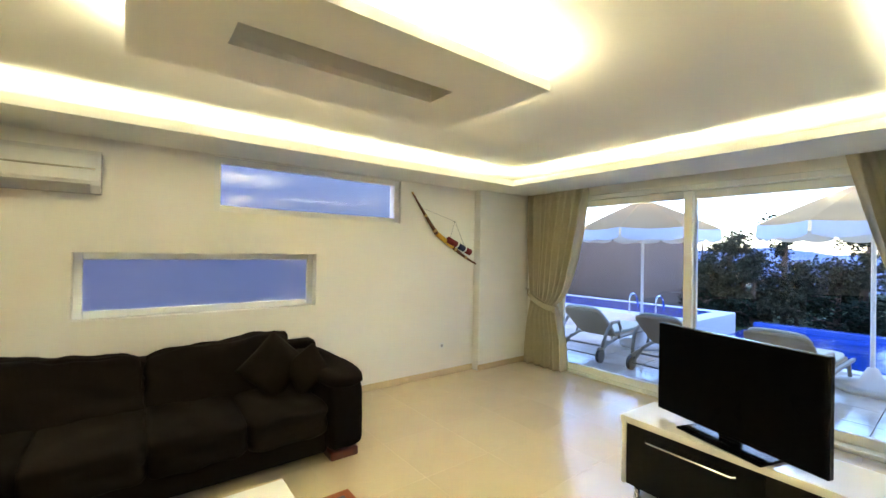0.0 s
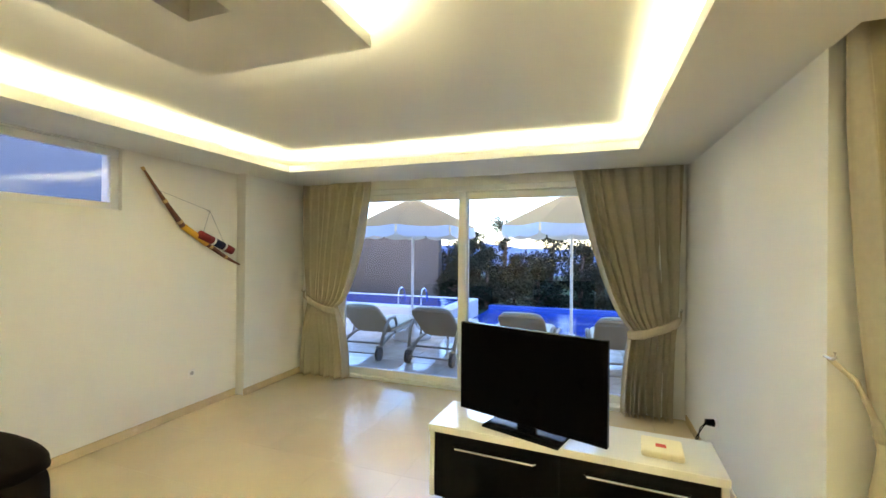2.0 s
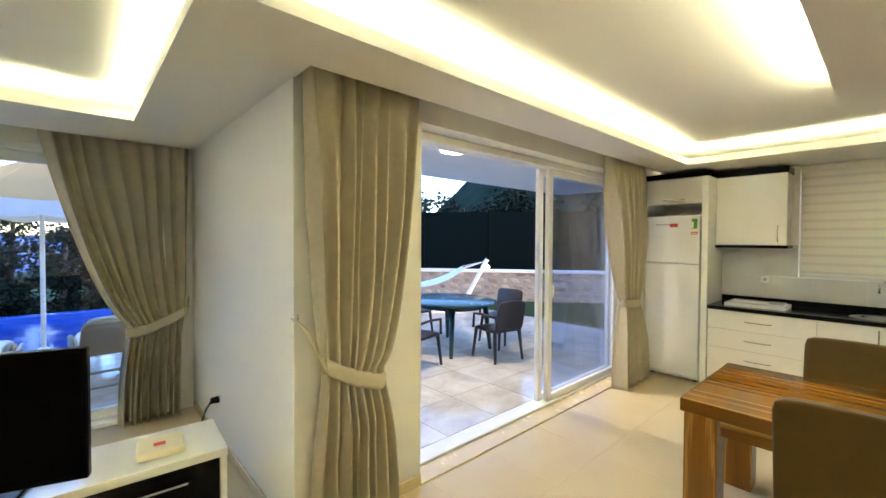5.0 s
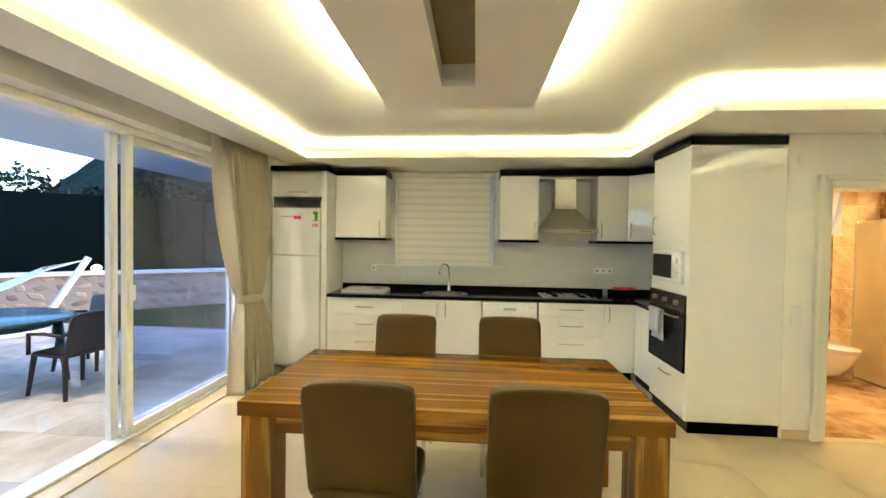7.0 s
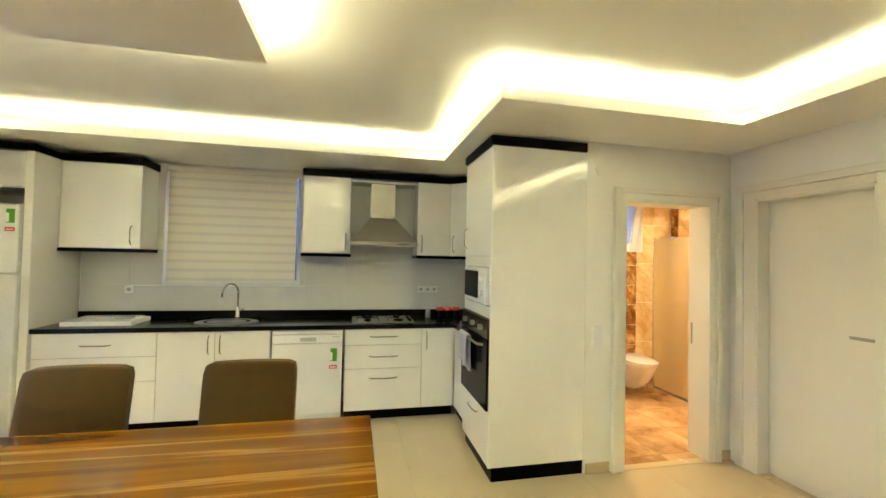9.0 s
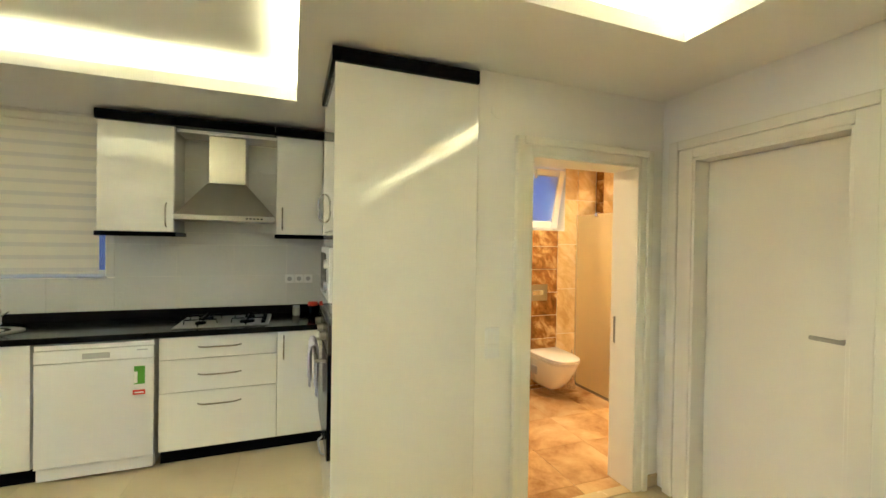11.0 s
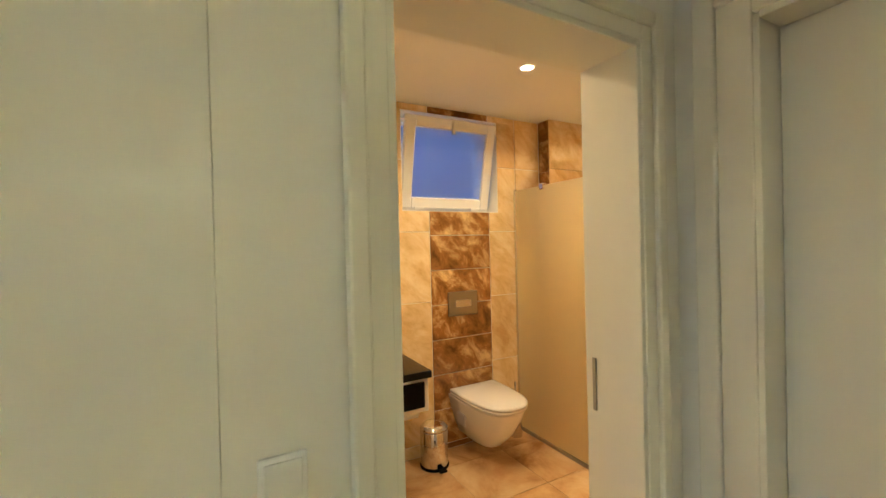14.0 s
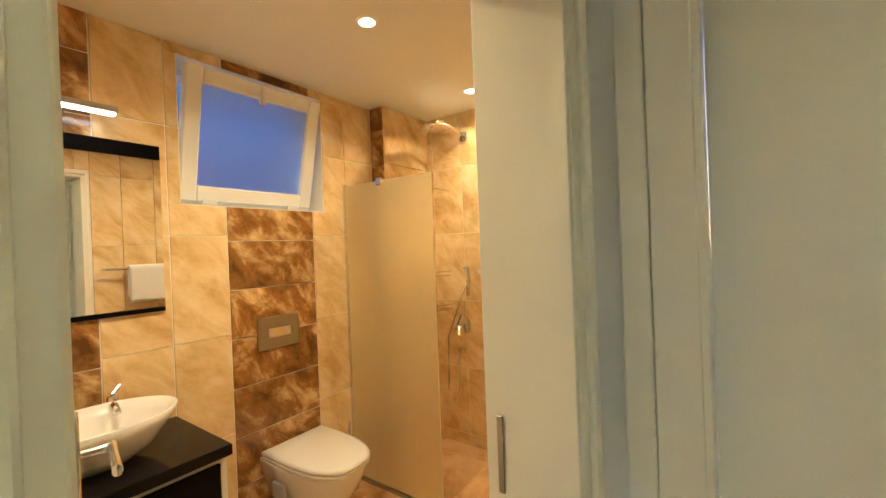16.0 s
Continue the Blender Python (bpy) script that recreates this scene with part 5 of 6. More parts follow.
for z in (0, .24):
    bm = bmesh.new()
    for dz in (0, .03):
        tube(bm, [(.09, -.1, z + dz), (-.05, -.06, z + dz), (-.12, .08, z + dz)], .004, 6)
    for k in range(4):
        tube(bm, [(.09 - .05 * k, -.10 + .045 * k, z), (.09 - .02 * k, .085, z)], .003, 6)
    part("tier", bm, M_CHROME, cd)
part("upright", tube(bmesh.new(), [(.085, .07, 0), (.085, .07, .27)], .004, 6), M_CHROME, cd)
tr = thing("towel_rail", (4.12, 3.182, 1.36), "short chrome towel rail on the wall", "towel rail")
part("bar", tube(bmesh.new(), [(-.24, .0, .0), (-.24, .06, 0), (.24, .06, 0), (.24, 0, 0)], .008), M_CHROME, tr)
draped_towel("hand_towel", (4.17, 3.242, 1.362), .32, .24, .2, M_TOWEL, "white hand towel hung on the rail", 180)

# tilted window
bwn = tagged(thing("window_4", (0, 0, 0), "small white bathroom window, tilted open, with frosted blue glass", "window"), kind="structure")
bm = bmesh.new()
for a, b, c, d in ((3.79, 3.825, 1.665, 2.33), (4.525, 4.56, 1.665, 2.33), (3.825, 4.525, 1.665, 1.70), (3.825, 4.525, 2.295, 2.33)):
    box(bm, a, b, 4.86, 4.92, c, d, .004, 1)
part("window_frame", bm, M_PVC, bwn)
bm = bmesh.new()
w, h, k = .72, .625, .075
for a, b, c, d in ((0, k, 0, h), (w - k, w, 0, h), (k, w - k, 0, k), (k, w - k, h - k, h)):
    box(bm, a, b, -.025, .025, c, d, .006, 1)
sh_ = part("sash", bm, M_PVC, bwn)
tilt_m = Matrix.Translation((3.815, 4.835, 1.695)) @ pose(0, 0, 0, 12.5, 0, 0)
sh_.matrix_world = tilt_m
pn = part("pane", B(k - .004, w - k + .004, -.004, .004, k - .004, h - k + .004), M_FROSTB, sh_)
pn.visible_shadow = False
part("handle", B(.345, .370, -.055, -.026, h - .105, h - .01, .006), M_PVC, sh_, "white plastic handle")
for x in (.10, .56):
    part("hinge", B(x, x + .07, -.032, -.0255, -.012, .012, .003), M_PVC, sh_)

# ---------------------------------------------------------------- outdoors
def ground_sheet():
    """Lawn and earth to the horizon, sinking away beyond the plot."""
    bm = bmesh.new()
    rings = []
    radii = [0, 16, 18, 25, 45, 90, 200, 600, 1500]
    for r in radii[1:]:
        ring_ = []
        for k in range(48):
            a = 2 * math.pi * k / 48
            x, y = -6 + r * math.cos(a), r * math.sin(a)
            z = -.35 if r < 17 else -.35 - min(14, (r - 17) * .35)
            ring_.append(bm.verts.new((x, y, z)))
        rings.append(ring_)
    c = bm.verts.new((-6, 0, -.35))
    for k in range(48):
        bm.faces.new((c, rings[0][k], rings[0][(k + 1) % 48]))
    for a, b in zip(rings, rings[1:]):
        for k in range(48):
            bm.faces.new((a[k], b[k], b[(k + 1) % 48], a[(k + 1) % 48]))
    return bm


M_GRASS = material("grass", (.030, .055, .018), .95, spec=.1, var=.5, scale=25, bump=.8, bump_scale=90)
structure("ground", ground_sheet(), M_GRASS, "dark garden ground", "ground")
M_CORE = material("terrace_joint", (.40, .36, .31), .8)
structure("pavement", B(-7.9, -2.42, .10, 6.2, -.30, -.045), M_CORE, "pale travertine dining terrace", "terrace")
structure("pavement_2", B(-7.9, -4.76, -9.5, .10, -.30, -.045), M_CORE, "pale travertine pool terrace", "terrace")
structure("lawn", B(-9.9, -2.42, 6.2, 9.5, -.30, -.05), M_GRASS, "strip of lawn beside the terrace", "lawn")

# pool
M_WATER = bpy.data.materials.new("pool_water")
M_WATER.use_nodes = True
wp = M_WATER.node_tree.nodes["Principled BSDF"]
wp.inputs["Base Color"].default_value = (.01, .06, .35, 1)
wp.inputs["Roughness"].default_value = .05
wno = M_WATER.node_tree.nodes.new("ShaderNodeTexNoise")
wno.inputs["Scale"].default_value, wno.inputs["Detail"].default_value = 3.2, 4
wtc = M_WATER.node_tree.nodes.new("ShaderNodeTexCoord")
wbp = M_WATER.node_tree.nodes.new("ShaderNodeBump")
wbp.inputs["Strength"].default_value, wbp.inputs["Distance"].default_value = .5, .06
M_WATER.node_tree.links.new(wtc.outputs["Object"], wno.inputs["Vector"])
M_WATER.node_tree.links.new(wno.outputs["Fac"], wbp.inputs["Height"])
M_WATER.node_tree.links.new(wbp.outputs["Normal"], wp.inputs["Normal"])
structure("water_pool", B(-11.6, -8.15, -3.7, 4.0, -.25, -.085), M_WATER, "rippled blue swimming pool water", "water")
M_POOLRIM = material("blue_mosaic", (.03, .10, .42), .25, var=.2, scale=40)
bm = bmesh.new()
box(bm, -8.15, -7.9, -3.9, 4.2, -.3, -.03, .01)
structure("pool_coping", bm, M_WHITE, "white stone pool edge", "coping")
structure("pool_rim", B(-11.9, -11.6, -3.7, 4.2, -1.0, .02, .01), M_POOLRIM, "blue tiled overflow edge of the pool", "coping")
structure("spa_platform", B(-10.5, -8.2, -9.5, -3.72, -.3, .34, .02), M_WHITE, "raised white platform at the end of the pool", "platform")
structure("spa_water", B(-10.1, -8.6, -8.8, -4.05, .24, .344), M_WATER, "blue spa pool water", "water")
for y in (-5.0, -4.45):
    ob = thing("pool_rail", (-8.5, y, .34), "chrome pool ladder rail", "pool rail", "pool ladder rails")
    part("bar", tube(bmesh.new(), [(.18, 0, 0), (.18, 0, .30), (.12, 0, .38), (0, 0, .40), (-.12, 0, .34), (-.2, 0, .1)], .02, 10), M_CHROME, ob, "", True)

M_GREYW = material("grey_render", (.09, .086, .078), .85, var=.15, scale=1.5, bump=.3)
bw_ = tagged(thing("wall_boundary", (0, 0, 0), "tall grey rendered boundary wall beyond the spa", "wall"), kind="structure")
part("wall_face", B(-13.4, -13.1, -14, -5.8, -.6, 2.15), M_GREYW, bw_)
part("wall_face", B(-13.1, -4.9, -10.4, -10.1, -.6, 2.6), M_GREYW, bw_)
bp_ = thing("stone_pillar", (-8.6, -8.2, 0), "white stone garden pillar with a small lamp", "pillar")
part("shaft", B(-.22, .22, -.22, .22, .345, 1.25, .01), M_WHITE, bp_)
part("cap", B(-.27, .27, -.27, .27, 1.25, 1.31, .01), M_WHITE, bp_)

M_CANVAS = material("cream_canvas", (.80, .60, .34), .85, var=.06, scale=4, bump=.2, bump_scale=200)
_n, _l = M_CANVAS.node_tree.nodes, M_CANVAS.node_tree.links
_tr, _mx = _n.new("ShaderNodeBsdfTranslucent"), _n.new("ShaderNodeMixShader")
_tr.inputs["Color"].default_value = (.98, .80, .54, 1)
_mx.inputs["Fac"].default_value = .8
_l.new(_n["Principled BSDF"].outputs[0], _mx.inputs[1])
_l.new(_tr.outputs[0], _mx.inputs[2])
_l.new(_mx.outputs[0], _n["Material Output"].inputs["Surface"])
M_VALANCE = material("white_valance", (.78, .76, .76), .85, var=.05)


def parasol(x, y, rz, label):
    ob = thing("parasol", (x, y, -.02), label, "parasol", "pool parasols", rz)
    R, z0, z1 = 1.15, 2.03, 2.58
    n, m = 8, 6

    def rim(k, q):
        """A point of the straight canopy edge between ribs k and k + 1."""
        a, b = (2 * math.pi * j / n for j in (k, k + 1))
        p, r = Vector((math.cos(a), math.sin(a), 0)), Vector((math.cos(b), math.sin(b), 0))
        return p.lerp(r, q)
    bm = bmesh.new()
    for k in range(n):
        rows = []
        for j in range(9):
            t = .02 + .98 * j / 8
            rows.append([bm.verts.new(rim(k, i / m) * R * t + Vector((0, 0, z1 - (z1 - z0) * t ** 1.1 - .05 * t * math.sin(math.pi * i / m) * math.sin(math.pi * t * .8)))) for i in range(m + 1)])
        for a, b in zip(rows, rows[1:]):
            for i in range(m):
                bm.faces.new((a[i], b[i], b[i + 1], a[i + 1]))
    bmesh.ops.remove_doubles(bm, verts=bm.verts[:], dist=.004)
    c = part("canopy", bm, M_CANVAS, ob, "cream canvas")
    sd = c.modifiers.new("solid", 'SOLIDIFY')
    sd.thickness = .004
    for k in range(n):
        bm = bmesh.new()
        up, dn = [], []
        for i in range(13):
            q = .025 + .95 * i / 12
            p = rim(k, q) * R * 1.005
            zz = z0 - .03 * math.sin(math.pi * q)
            up.append(bm.verts.new(p + Vector((0, 0, zz))))
            dn.append(bm.verts.new(p * 1.012 + Vector((0, 0, zz - .15 - .035 * abs(math.sin(2 * math.pi * q))))))
        for i in range(12):
            bm.faces.new((up[i], up[i + 1], dn[i + 1], dn[i]))
        v = part("valance", bm, M_VALANCE, ob, "white scalloped valance")
        sd = v.modifiers.new("solid", 'SOLIDIFY')
        sd.thickness = .004
    part("pole", cyl(bmesh.new(), (0, 0, .06), (0, 0, z1 + .08), .024), M_PVC, ob, "white pole")
    for k in range(n):
        a = 2 * math.pi * k / n
        part("rib", tube(bmesh.new(), [(0, 0, z1 - .03), (R * .5 * math.cos(a), R * .5 * math.sin(a), z1 - .03 - (z1 - z0) * .45), (R * .98 * math.cos(a), R * .98 * math.sin(a), z0 - .01)], .008, 6), M_PVC, ob)
    part("base", lathe(bmesh.new(), [(.34, 0), (.36, .03), (.34, .09), (.12, .12), (.05, .28), (.03, .29)], (0, 0, -.01), 28), M_WHITE, ob, "heavy round white base", True)
    return ob


parasol(-7.0, -4.08, 10, "cream canvas parasol with white valance on a white pole")
parasol(-7.0, -1.27, 25, "cream canvas parasol with white valance on a white pole")

M_SLING = material("lounger_mesh", (.34, .25, .15), .8, var=.12, scale=80, bump=.5, bump_scale=350)
M_PAD = material("lounger_pad", (.56, .57, .46), .85, var=.08, scale=30, bump=.3, bump_scale=250)
M_LFRAME = material("lounger_frame", (.28, .24, .18), .5, var=.1)


def lounger(x, y, rz):
    """Head end at the origin, foot end along -x, backrest raised."""
    ob = thing("sun_lounger", (x, y, -.03), "taupe plastic sun lounger with raised back, pale pad and wheels", "sun lounger", "pool loungers", rz)
    for s in (-1, 1):
        part("side_rail", tube(bmesh.new(), [(-1.95, s * .32, .30), (-1.0, s * .33, .31), (-.62, s * .33, .30), (-.05, s * .32, .20)], .025, 8), M_LFRAME, ob)
        part("arm", tube(bmesh.new(), [(-.62, s * .36, .30), (-.66, s * .37, .46), (-.56, s * .375, .57), (-.36, s * .375, .57), (-.22, s * .365, .46), (-.12, s * .34, .22)], .024, 8), M_LFRAME, ob, "curved arm loop", True)
        part("leg", tube(bmesh.new(), [(-1.75, s * .31, .30), (-1.82, s * .32, 0)], .022, 8), M_LFRAME, ob)
        part("rear_strut", tube(bmesh.new(), [(-.35, s * .30, .28), (-.10, s * .33, .09)], .022, 8), M_LFRAME, ob)
        part("wheel", cyl(bmesh.new(), (-.08, s * .31, .10), (-.08, s * .355, .10), .10, None, 22), M_PLASTIC_DARK, ob, "dark plastic wheel")
    part("axle", tube(bmesh.new(), [(-.08, -.31, .10), (-.08, .31, .10)], .012, 8), M_LFRAME, ob)
    part("cross_bar", tube(bmesh.new(), [(-.30, -.32, .20), (-.30, .32, .20)], .016, 8), M_LFRAME, ob)
    part("seat", puff(bmesh.new(), (-1.30, 0, .315), (.66, .30, .022), 8, 6), M_SLING, ob, "", True)
    bk = part("backrest", puff(bmesh.new(), (.37, 0, 0), (.38, .31, .024), 8, 6), M_SLING, ob, "woven taupe back", True)
    bk.matrix_local = Matrix.Translation((-.66, 0, .32)) @ pose(0, 0, 0, 0, -37, 0)
    pd = part("pad", puff(bmesh.new(), (.37, 0, .045), (.39, .29, .028), 5, 6), M_PAD, bk, "pale green pad", True)
    pd2 = part("seat_pad", puff(bmesh.new(), (-1.30, 0, .36), (.66, .28, .028), 5, 6), M_PAD, ob, "pale green pad", True)
    return ob


l0 = lounger(-5.28, -4.22, 4)
for x, y, rz in ((-5.36, -3.12, 0), (-5.35, -1.86, -2), (-5.4, -.62, 3)):
    copy_thing(l0, pose(x, y, -.03, 0, 0, rz))

# porch roof with its lamp
structure("porch_roof", B(-5.6, -2.42, -.15, 8.0, 2.72, 2.95), M_WHITE, "white plastered porch ceiling", "roof")
pl_ = thing("porch_lamp", (-3.66, 2.47, 2.72), "round flush porch ceiling lamp, lit", "ceiling light")
part("frame", lathe(bmesh.new(), [(.205, 0), (.205, -.03), (.185, -.035), (.185, 0)], (0, 0, 0), 32), M_PVC, pl_, "", True)
part("diffuser", lathe(bmesh.new(), [(.183, -.03), (.17, -.052), (.11, -.066), (.01, -.07)], (0, 0, 0), 32), glowing("porch_glow", (1.0, .86, .62), 2.6), pl_, "glowing white diffuser")
pd_ = bpy.data.lights.new("porch_light", 'AREA')
pd_.shape, pd_.size, pd_.energy, pd_.color = 'DISK', .3, 13.0, (1.0, .86, .70)
po = new("porch_lamp_light", pd_)
po.location = (-3.66, 2.47, 2.64)

# patio table and chairs
M_TEAL = material("dark_teal_table", (.012, .05, .06), .25, var=.2)
pt = thing("patio_table", (-4.55, 3.22, -.04), "dark teal oval plastic garden table", "table")
part("tabletop", lathe(bmesh.new(), [(.55, .70), (.60, .71), (.60, .735), (.585, .745), (.02, .745)], (0, 0, 0), 36, 1.25, 1.05), M_TEAL, pt, "", True)
part("apron", lathe(bmesh.new(), [(.47, .64), (.47, .70)], (0, 0, 0), 28, 1.2, 1.0), M_TEAL, pt)
for sx in (-1, 1):
    for sy in (-1, 1):
        part("leg", tube(bmesh.new(), [(sx * .42, sy * .34, .69), (sx * .47, sy * .40, 0)], [.045, .026], 10), M_TEAL, pt, "", True)


def garden_chair(x, y, rz):
    ob = thing("garden_chair", (x, y, -.04), "dark brown rattan-look plastic armchair", "chair", "garden chairs", rz)
    part("seat", puff(bmesh.new(), (0, 0, .42), (.24, .23, .022), 8, 6), M_PLASTIC_DARK, ob, "", True)
    bk = part("backrest", puff(bmesh.new(), (0, 0, .20), (.235, .018, .21), 8, 8, lambda u: Vector((0, -.035 * (1 - u.x ** 2), 0))), M_PLASTIC_DARK, ob, "woven look back", True)
    bk.matrix_local = Matrix.Translation((0, .23, .42)) @ pose(0, 0, 0, -12, 0, 0)
    for sx in (-1, 1):
        part("arm", tube(bmesh.new(), [(sx * .25, .24, .62), (sx * .275, .05, .64), (sx * .27, -.18, .62), (sx * .25, -.22, .42)], .018, 8), M_PLASTIC_DARK, ob, "", True)
        for sy in (-1, 1):
            part("leg", tube(bmesh.new(), [(sx * .21, sy * .20, .42), (sx * .24, sy * .25, 0)], [.026, .018], 8), M_PLASTIC_DARK, ob)
    return ob


g0 = garden_chair(-3.72, 3.36, -100)
for x, y, rz in ((-4.30, 4.12, 8), (-4.9, 2.3, 172), (-5.55, 3.3, 95), (-4.15, 2.25, 195)):
    copy_thing(g0, pose(x, y, -.04, 0, 0, rz))

# hammock on a white stand
hm = thing("hammock", (-6.6, 5.2, -.04), "white rope hammock on a slanting white stand", "hammock", "", 65)
part("post", tube(bmesh.new(), [(.15, 0, 0), (.85, 0, 1.2)], .05, 10), M_PVC, hm)
part("post", tube(bmesh.new(), [(-1.9, 0, 0), (-2.6, 0, 1.2)], .05, 10), M_PVC, hm)
part("ground_beam", tube(bmesh.new(), [(-2.1, 0, .05), (.35, 0, .05)], .045, 10), M_PVC, hm)
bm = bmesh.new()
gr = [[bm.verts.new((-2.0 + 2.3 * i / 16, (j / 6 - .5) * .8 * math.sin(math.pi * (.12 + .76 * i / 16)), .62 + 1.1 * ((i / 16 - .5) ** 2) * 1.4 + .15 * (j / 6 - .5) ** 2)) for j in range(7)] for i in range(17)]
for i in range(16):
    for j in range(6):
        bm.faces.new((gr[i][j], gr[i + 1][j], gr[i + 1][j + 1], gr[i][j + 1]))
hc = part("cloth", bm, M_TOWEL, hm, "white cloth", True)
sd = hc.modifiers.new("solid", 'SOLIDIFY')
sd.thickness = .01
for e_, ex in ((16, .82), (0, -2.57)):
    bm = bmesh.new()
    for j in range(7):
        v = (-2.0 + 2.3 * e_ / 16, (j / 6 - .5) * .8 * math.sin(math.pi * (.12 + .76 * e_ / 16)), .62 + .385 + .15 * (j / 6 - .5) ** 2)
        tube(bm, [v, (ex, 0, 1.16)], .006, 5)
    part("cords", bm, M_TOWEL, hm, "white cords")

# garden wall, fence, lamps: square to the view over the terrace
gw = tagged(thing("wall_garden", (-8.6, 6.9, -.3), "low rubble stone garden wall with a white coping", "wall", "", 0), kind="structure")
gw.matrix_world = pose(-7.0, 7.7, -.3, 0, 0, 40)
M_RUBBLE = material("rubble_stone", (.33, .27, .20), .85, var=.3, scale=6, bump=.8, bump_scale=30, island=.35)
M_MORTAR = material("mortar", (.30, .27, .23), .9, var=.15)
part("core", B(-6.5, 7.5, .03, .28, 0, 1.02), M_MORTAR, gw)
part("coping", B(-6.5, 7.5, -.05, .33, 1.02, 1.09, .01), M_WHITE, gw, "white coping")
rs = random.Random(4)
stone_meshes = []
for k in range(6):
    bm = bmesh.new()
    bmesh.ops.create_icosphere(bm, subdivisions=1, radius=1)
    for v in bm.verts:
        v.co = Vector((v.co.x * rs.uniform(.9, 1.15), v.co.y * .5, v.co.z * rs.uniform(.85, 1.1)))
    me = bpy.data.meshes.new("stone")
    bm.to_mesh(me)
    bm.free()
    me.materials.append(M_RUBBLE)
    stone_meshes.append(me)
zz = .12
while zz < 1.0:
    xx = -3.6 + rs.uniform(0, .1)
    while xx < 3.4:
        w_ = rs.uniform(.09, .19)
        o = new("stone", stone_meshes[rs.randrange(6)])
        o.parent = gw
        o.matrix_local = Matrix.Translation((xx + w_, .05, zz)) @ Matrix.Rotation(rs.uniform(-.3, .3), 4, 'Y') @ Matrix.Diagonal((w_, .09, rs.uniform(.07, .10), 1))
        xx += 2 * w_ + .015
    zz += .17
M_NET = material("dark_green_net", (.002, .005, .005), .95, var=.3, scale=4, bump=.5, bump_scale=300, spec=.05)
fn = thing("fence", (-7.6, 8.4, -.3), "dark green netted garden fence on posts", "fence", "", 40)
for k in range(8):
    part("post", cyl(bmesh.new(), (-6.4 + k * 1.95, 0, 0), (-6.4 + k * 1.95, 0, 2.75), .03), M_NET, fn)
for k in range(7):
    part("net_panel", B(-6.37 + k * 1.95, -4.48 + k * 1.95, -.012, .012, .1, 2.72), M_NET, fn)
gl_ = thing("garden_lamp", (-7.55, 7.42, .79), "small lit garden lamp on the stone wall", "lamp")
part("globe", lathe(bmesh.new(), [(.03, 0), (.085, .04), (.09, .08), (.05, .13), (.01, .14)], (0, 0, 0), 16), glowing("lamp_glow", (1.0, .75, .35), 1.8), gl_, "glowing globe", True)
gl2 = thing("garden_lamp", (-8.35, -7.9, .345), "small lit garden lamp on the spa platform", "lamp")
part("globe", lathe(bmesh.new(), [(.03, 0), (.085, .04), (.09, .08), (.05, .13), (.01, .14)], (0, 0, 0), 16), glowing("lamp_glow_warm", (1.0, .7, .35), 1.8), gl2, "glowing globe", True)

# trees
M_BARK = material("bark", (.06, .045, .035), .9, var=.3, scale=20, bump=.8, bump_scale=40)
M_LEAF = material("leaves", (.011, .019, .013), .8, spec=.08, var=.5, scale=3)


def tree(x, y, z, h, spread, n, seed, sparse=.0):
    rnd = random.Random(seed)
    ob = thing("tree", (x, y, z), "dark evergreen garden tree against the dusk sky", "tree", "garden trees")
    bm = bmesh.new()
    tube(bm, [(0, 0, 0), (.05 * h * rnd.uniform(-1, 1), 0, h * .4), (.06 * h * rnd.uniform(-1, 1), .03 * h, h * .95)], [.035 * h, .025 * h, .006 * h], 8)
    tips = []
    for k in range(30):
        a, zb = rnd.uniform(0, 6.28), h * rnd.uniform(.08, .9) ** 1.1
        L = spread * rnd.uniform(.35, 1.1) * (1.1 - zb / h * .7)
        p = Vector((L * math.cos(a), L * math.sin(a), zb + L * rnd.uniform(.1, .55)))
        tube(bm, [(0, 0, zb), p * .5 + Vector((0, 0, zb * .5 + .03 * h)), p], [.012 * h, .008 * h, .003 * h], 5)
        tips.append((Vector((0, 0, zb)), p))
    part("trunk", bm, M_BARK, ob, "", True)
    verts, faces = [], []
    for k in range(2 * n):
        a, b = tips[rnd.randrange(len(tips))]
        c = a.lerp(b, rnd.uniform(.25, 1.12)) + Vector((rnd.gauss(0, .10), rnd.gauss(0, .10), rnd.gauss(0, .09))) * spread
        s = spread * rnd.uniform(.026, .065)
        d1 = Vector((rnd.gauss(0, 1), rnd.gauss(0, 1), rnd.gauss(0, .6))).normalized()
        d2 = d1.cross(Vector((rnd.gauss(0, 1), rnd.gauss(0, 1), rnd.gauss(0, 1)))).normalized()
        i = len(verts)
        verts += [c - d1 * s, c + d2 * s * .5, c + d1 * s, c - d2 * s * .5]
        faces.append((i, i + 1, i + 2, i + 3))
    me = bpy.data.meshes.new("crown")
    me.from_pydata([tuple(v) for v in verts], [], faces)
    me.materials.append(M_LEAF)
    cr = new("crown", me)
    cr.parent = ob
    tagged(cr, kind="stuff")
    return ob


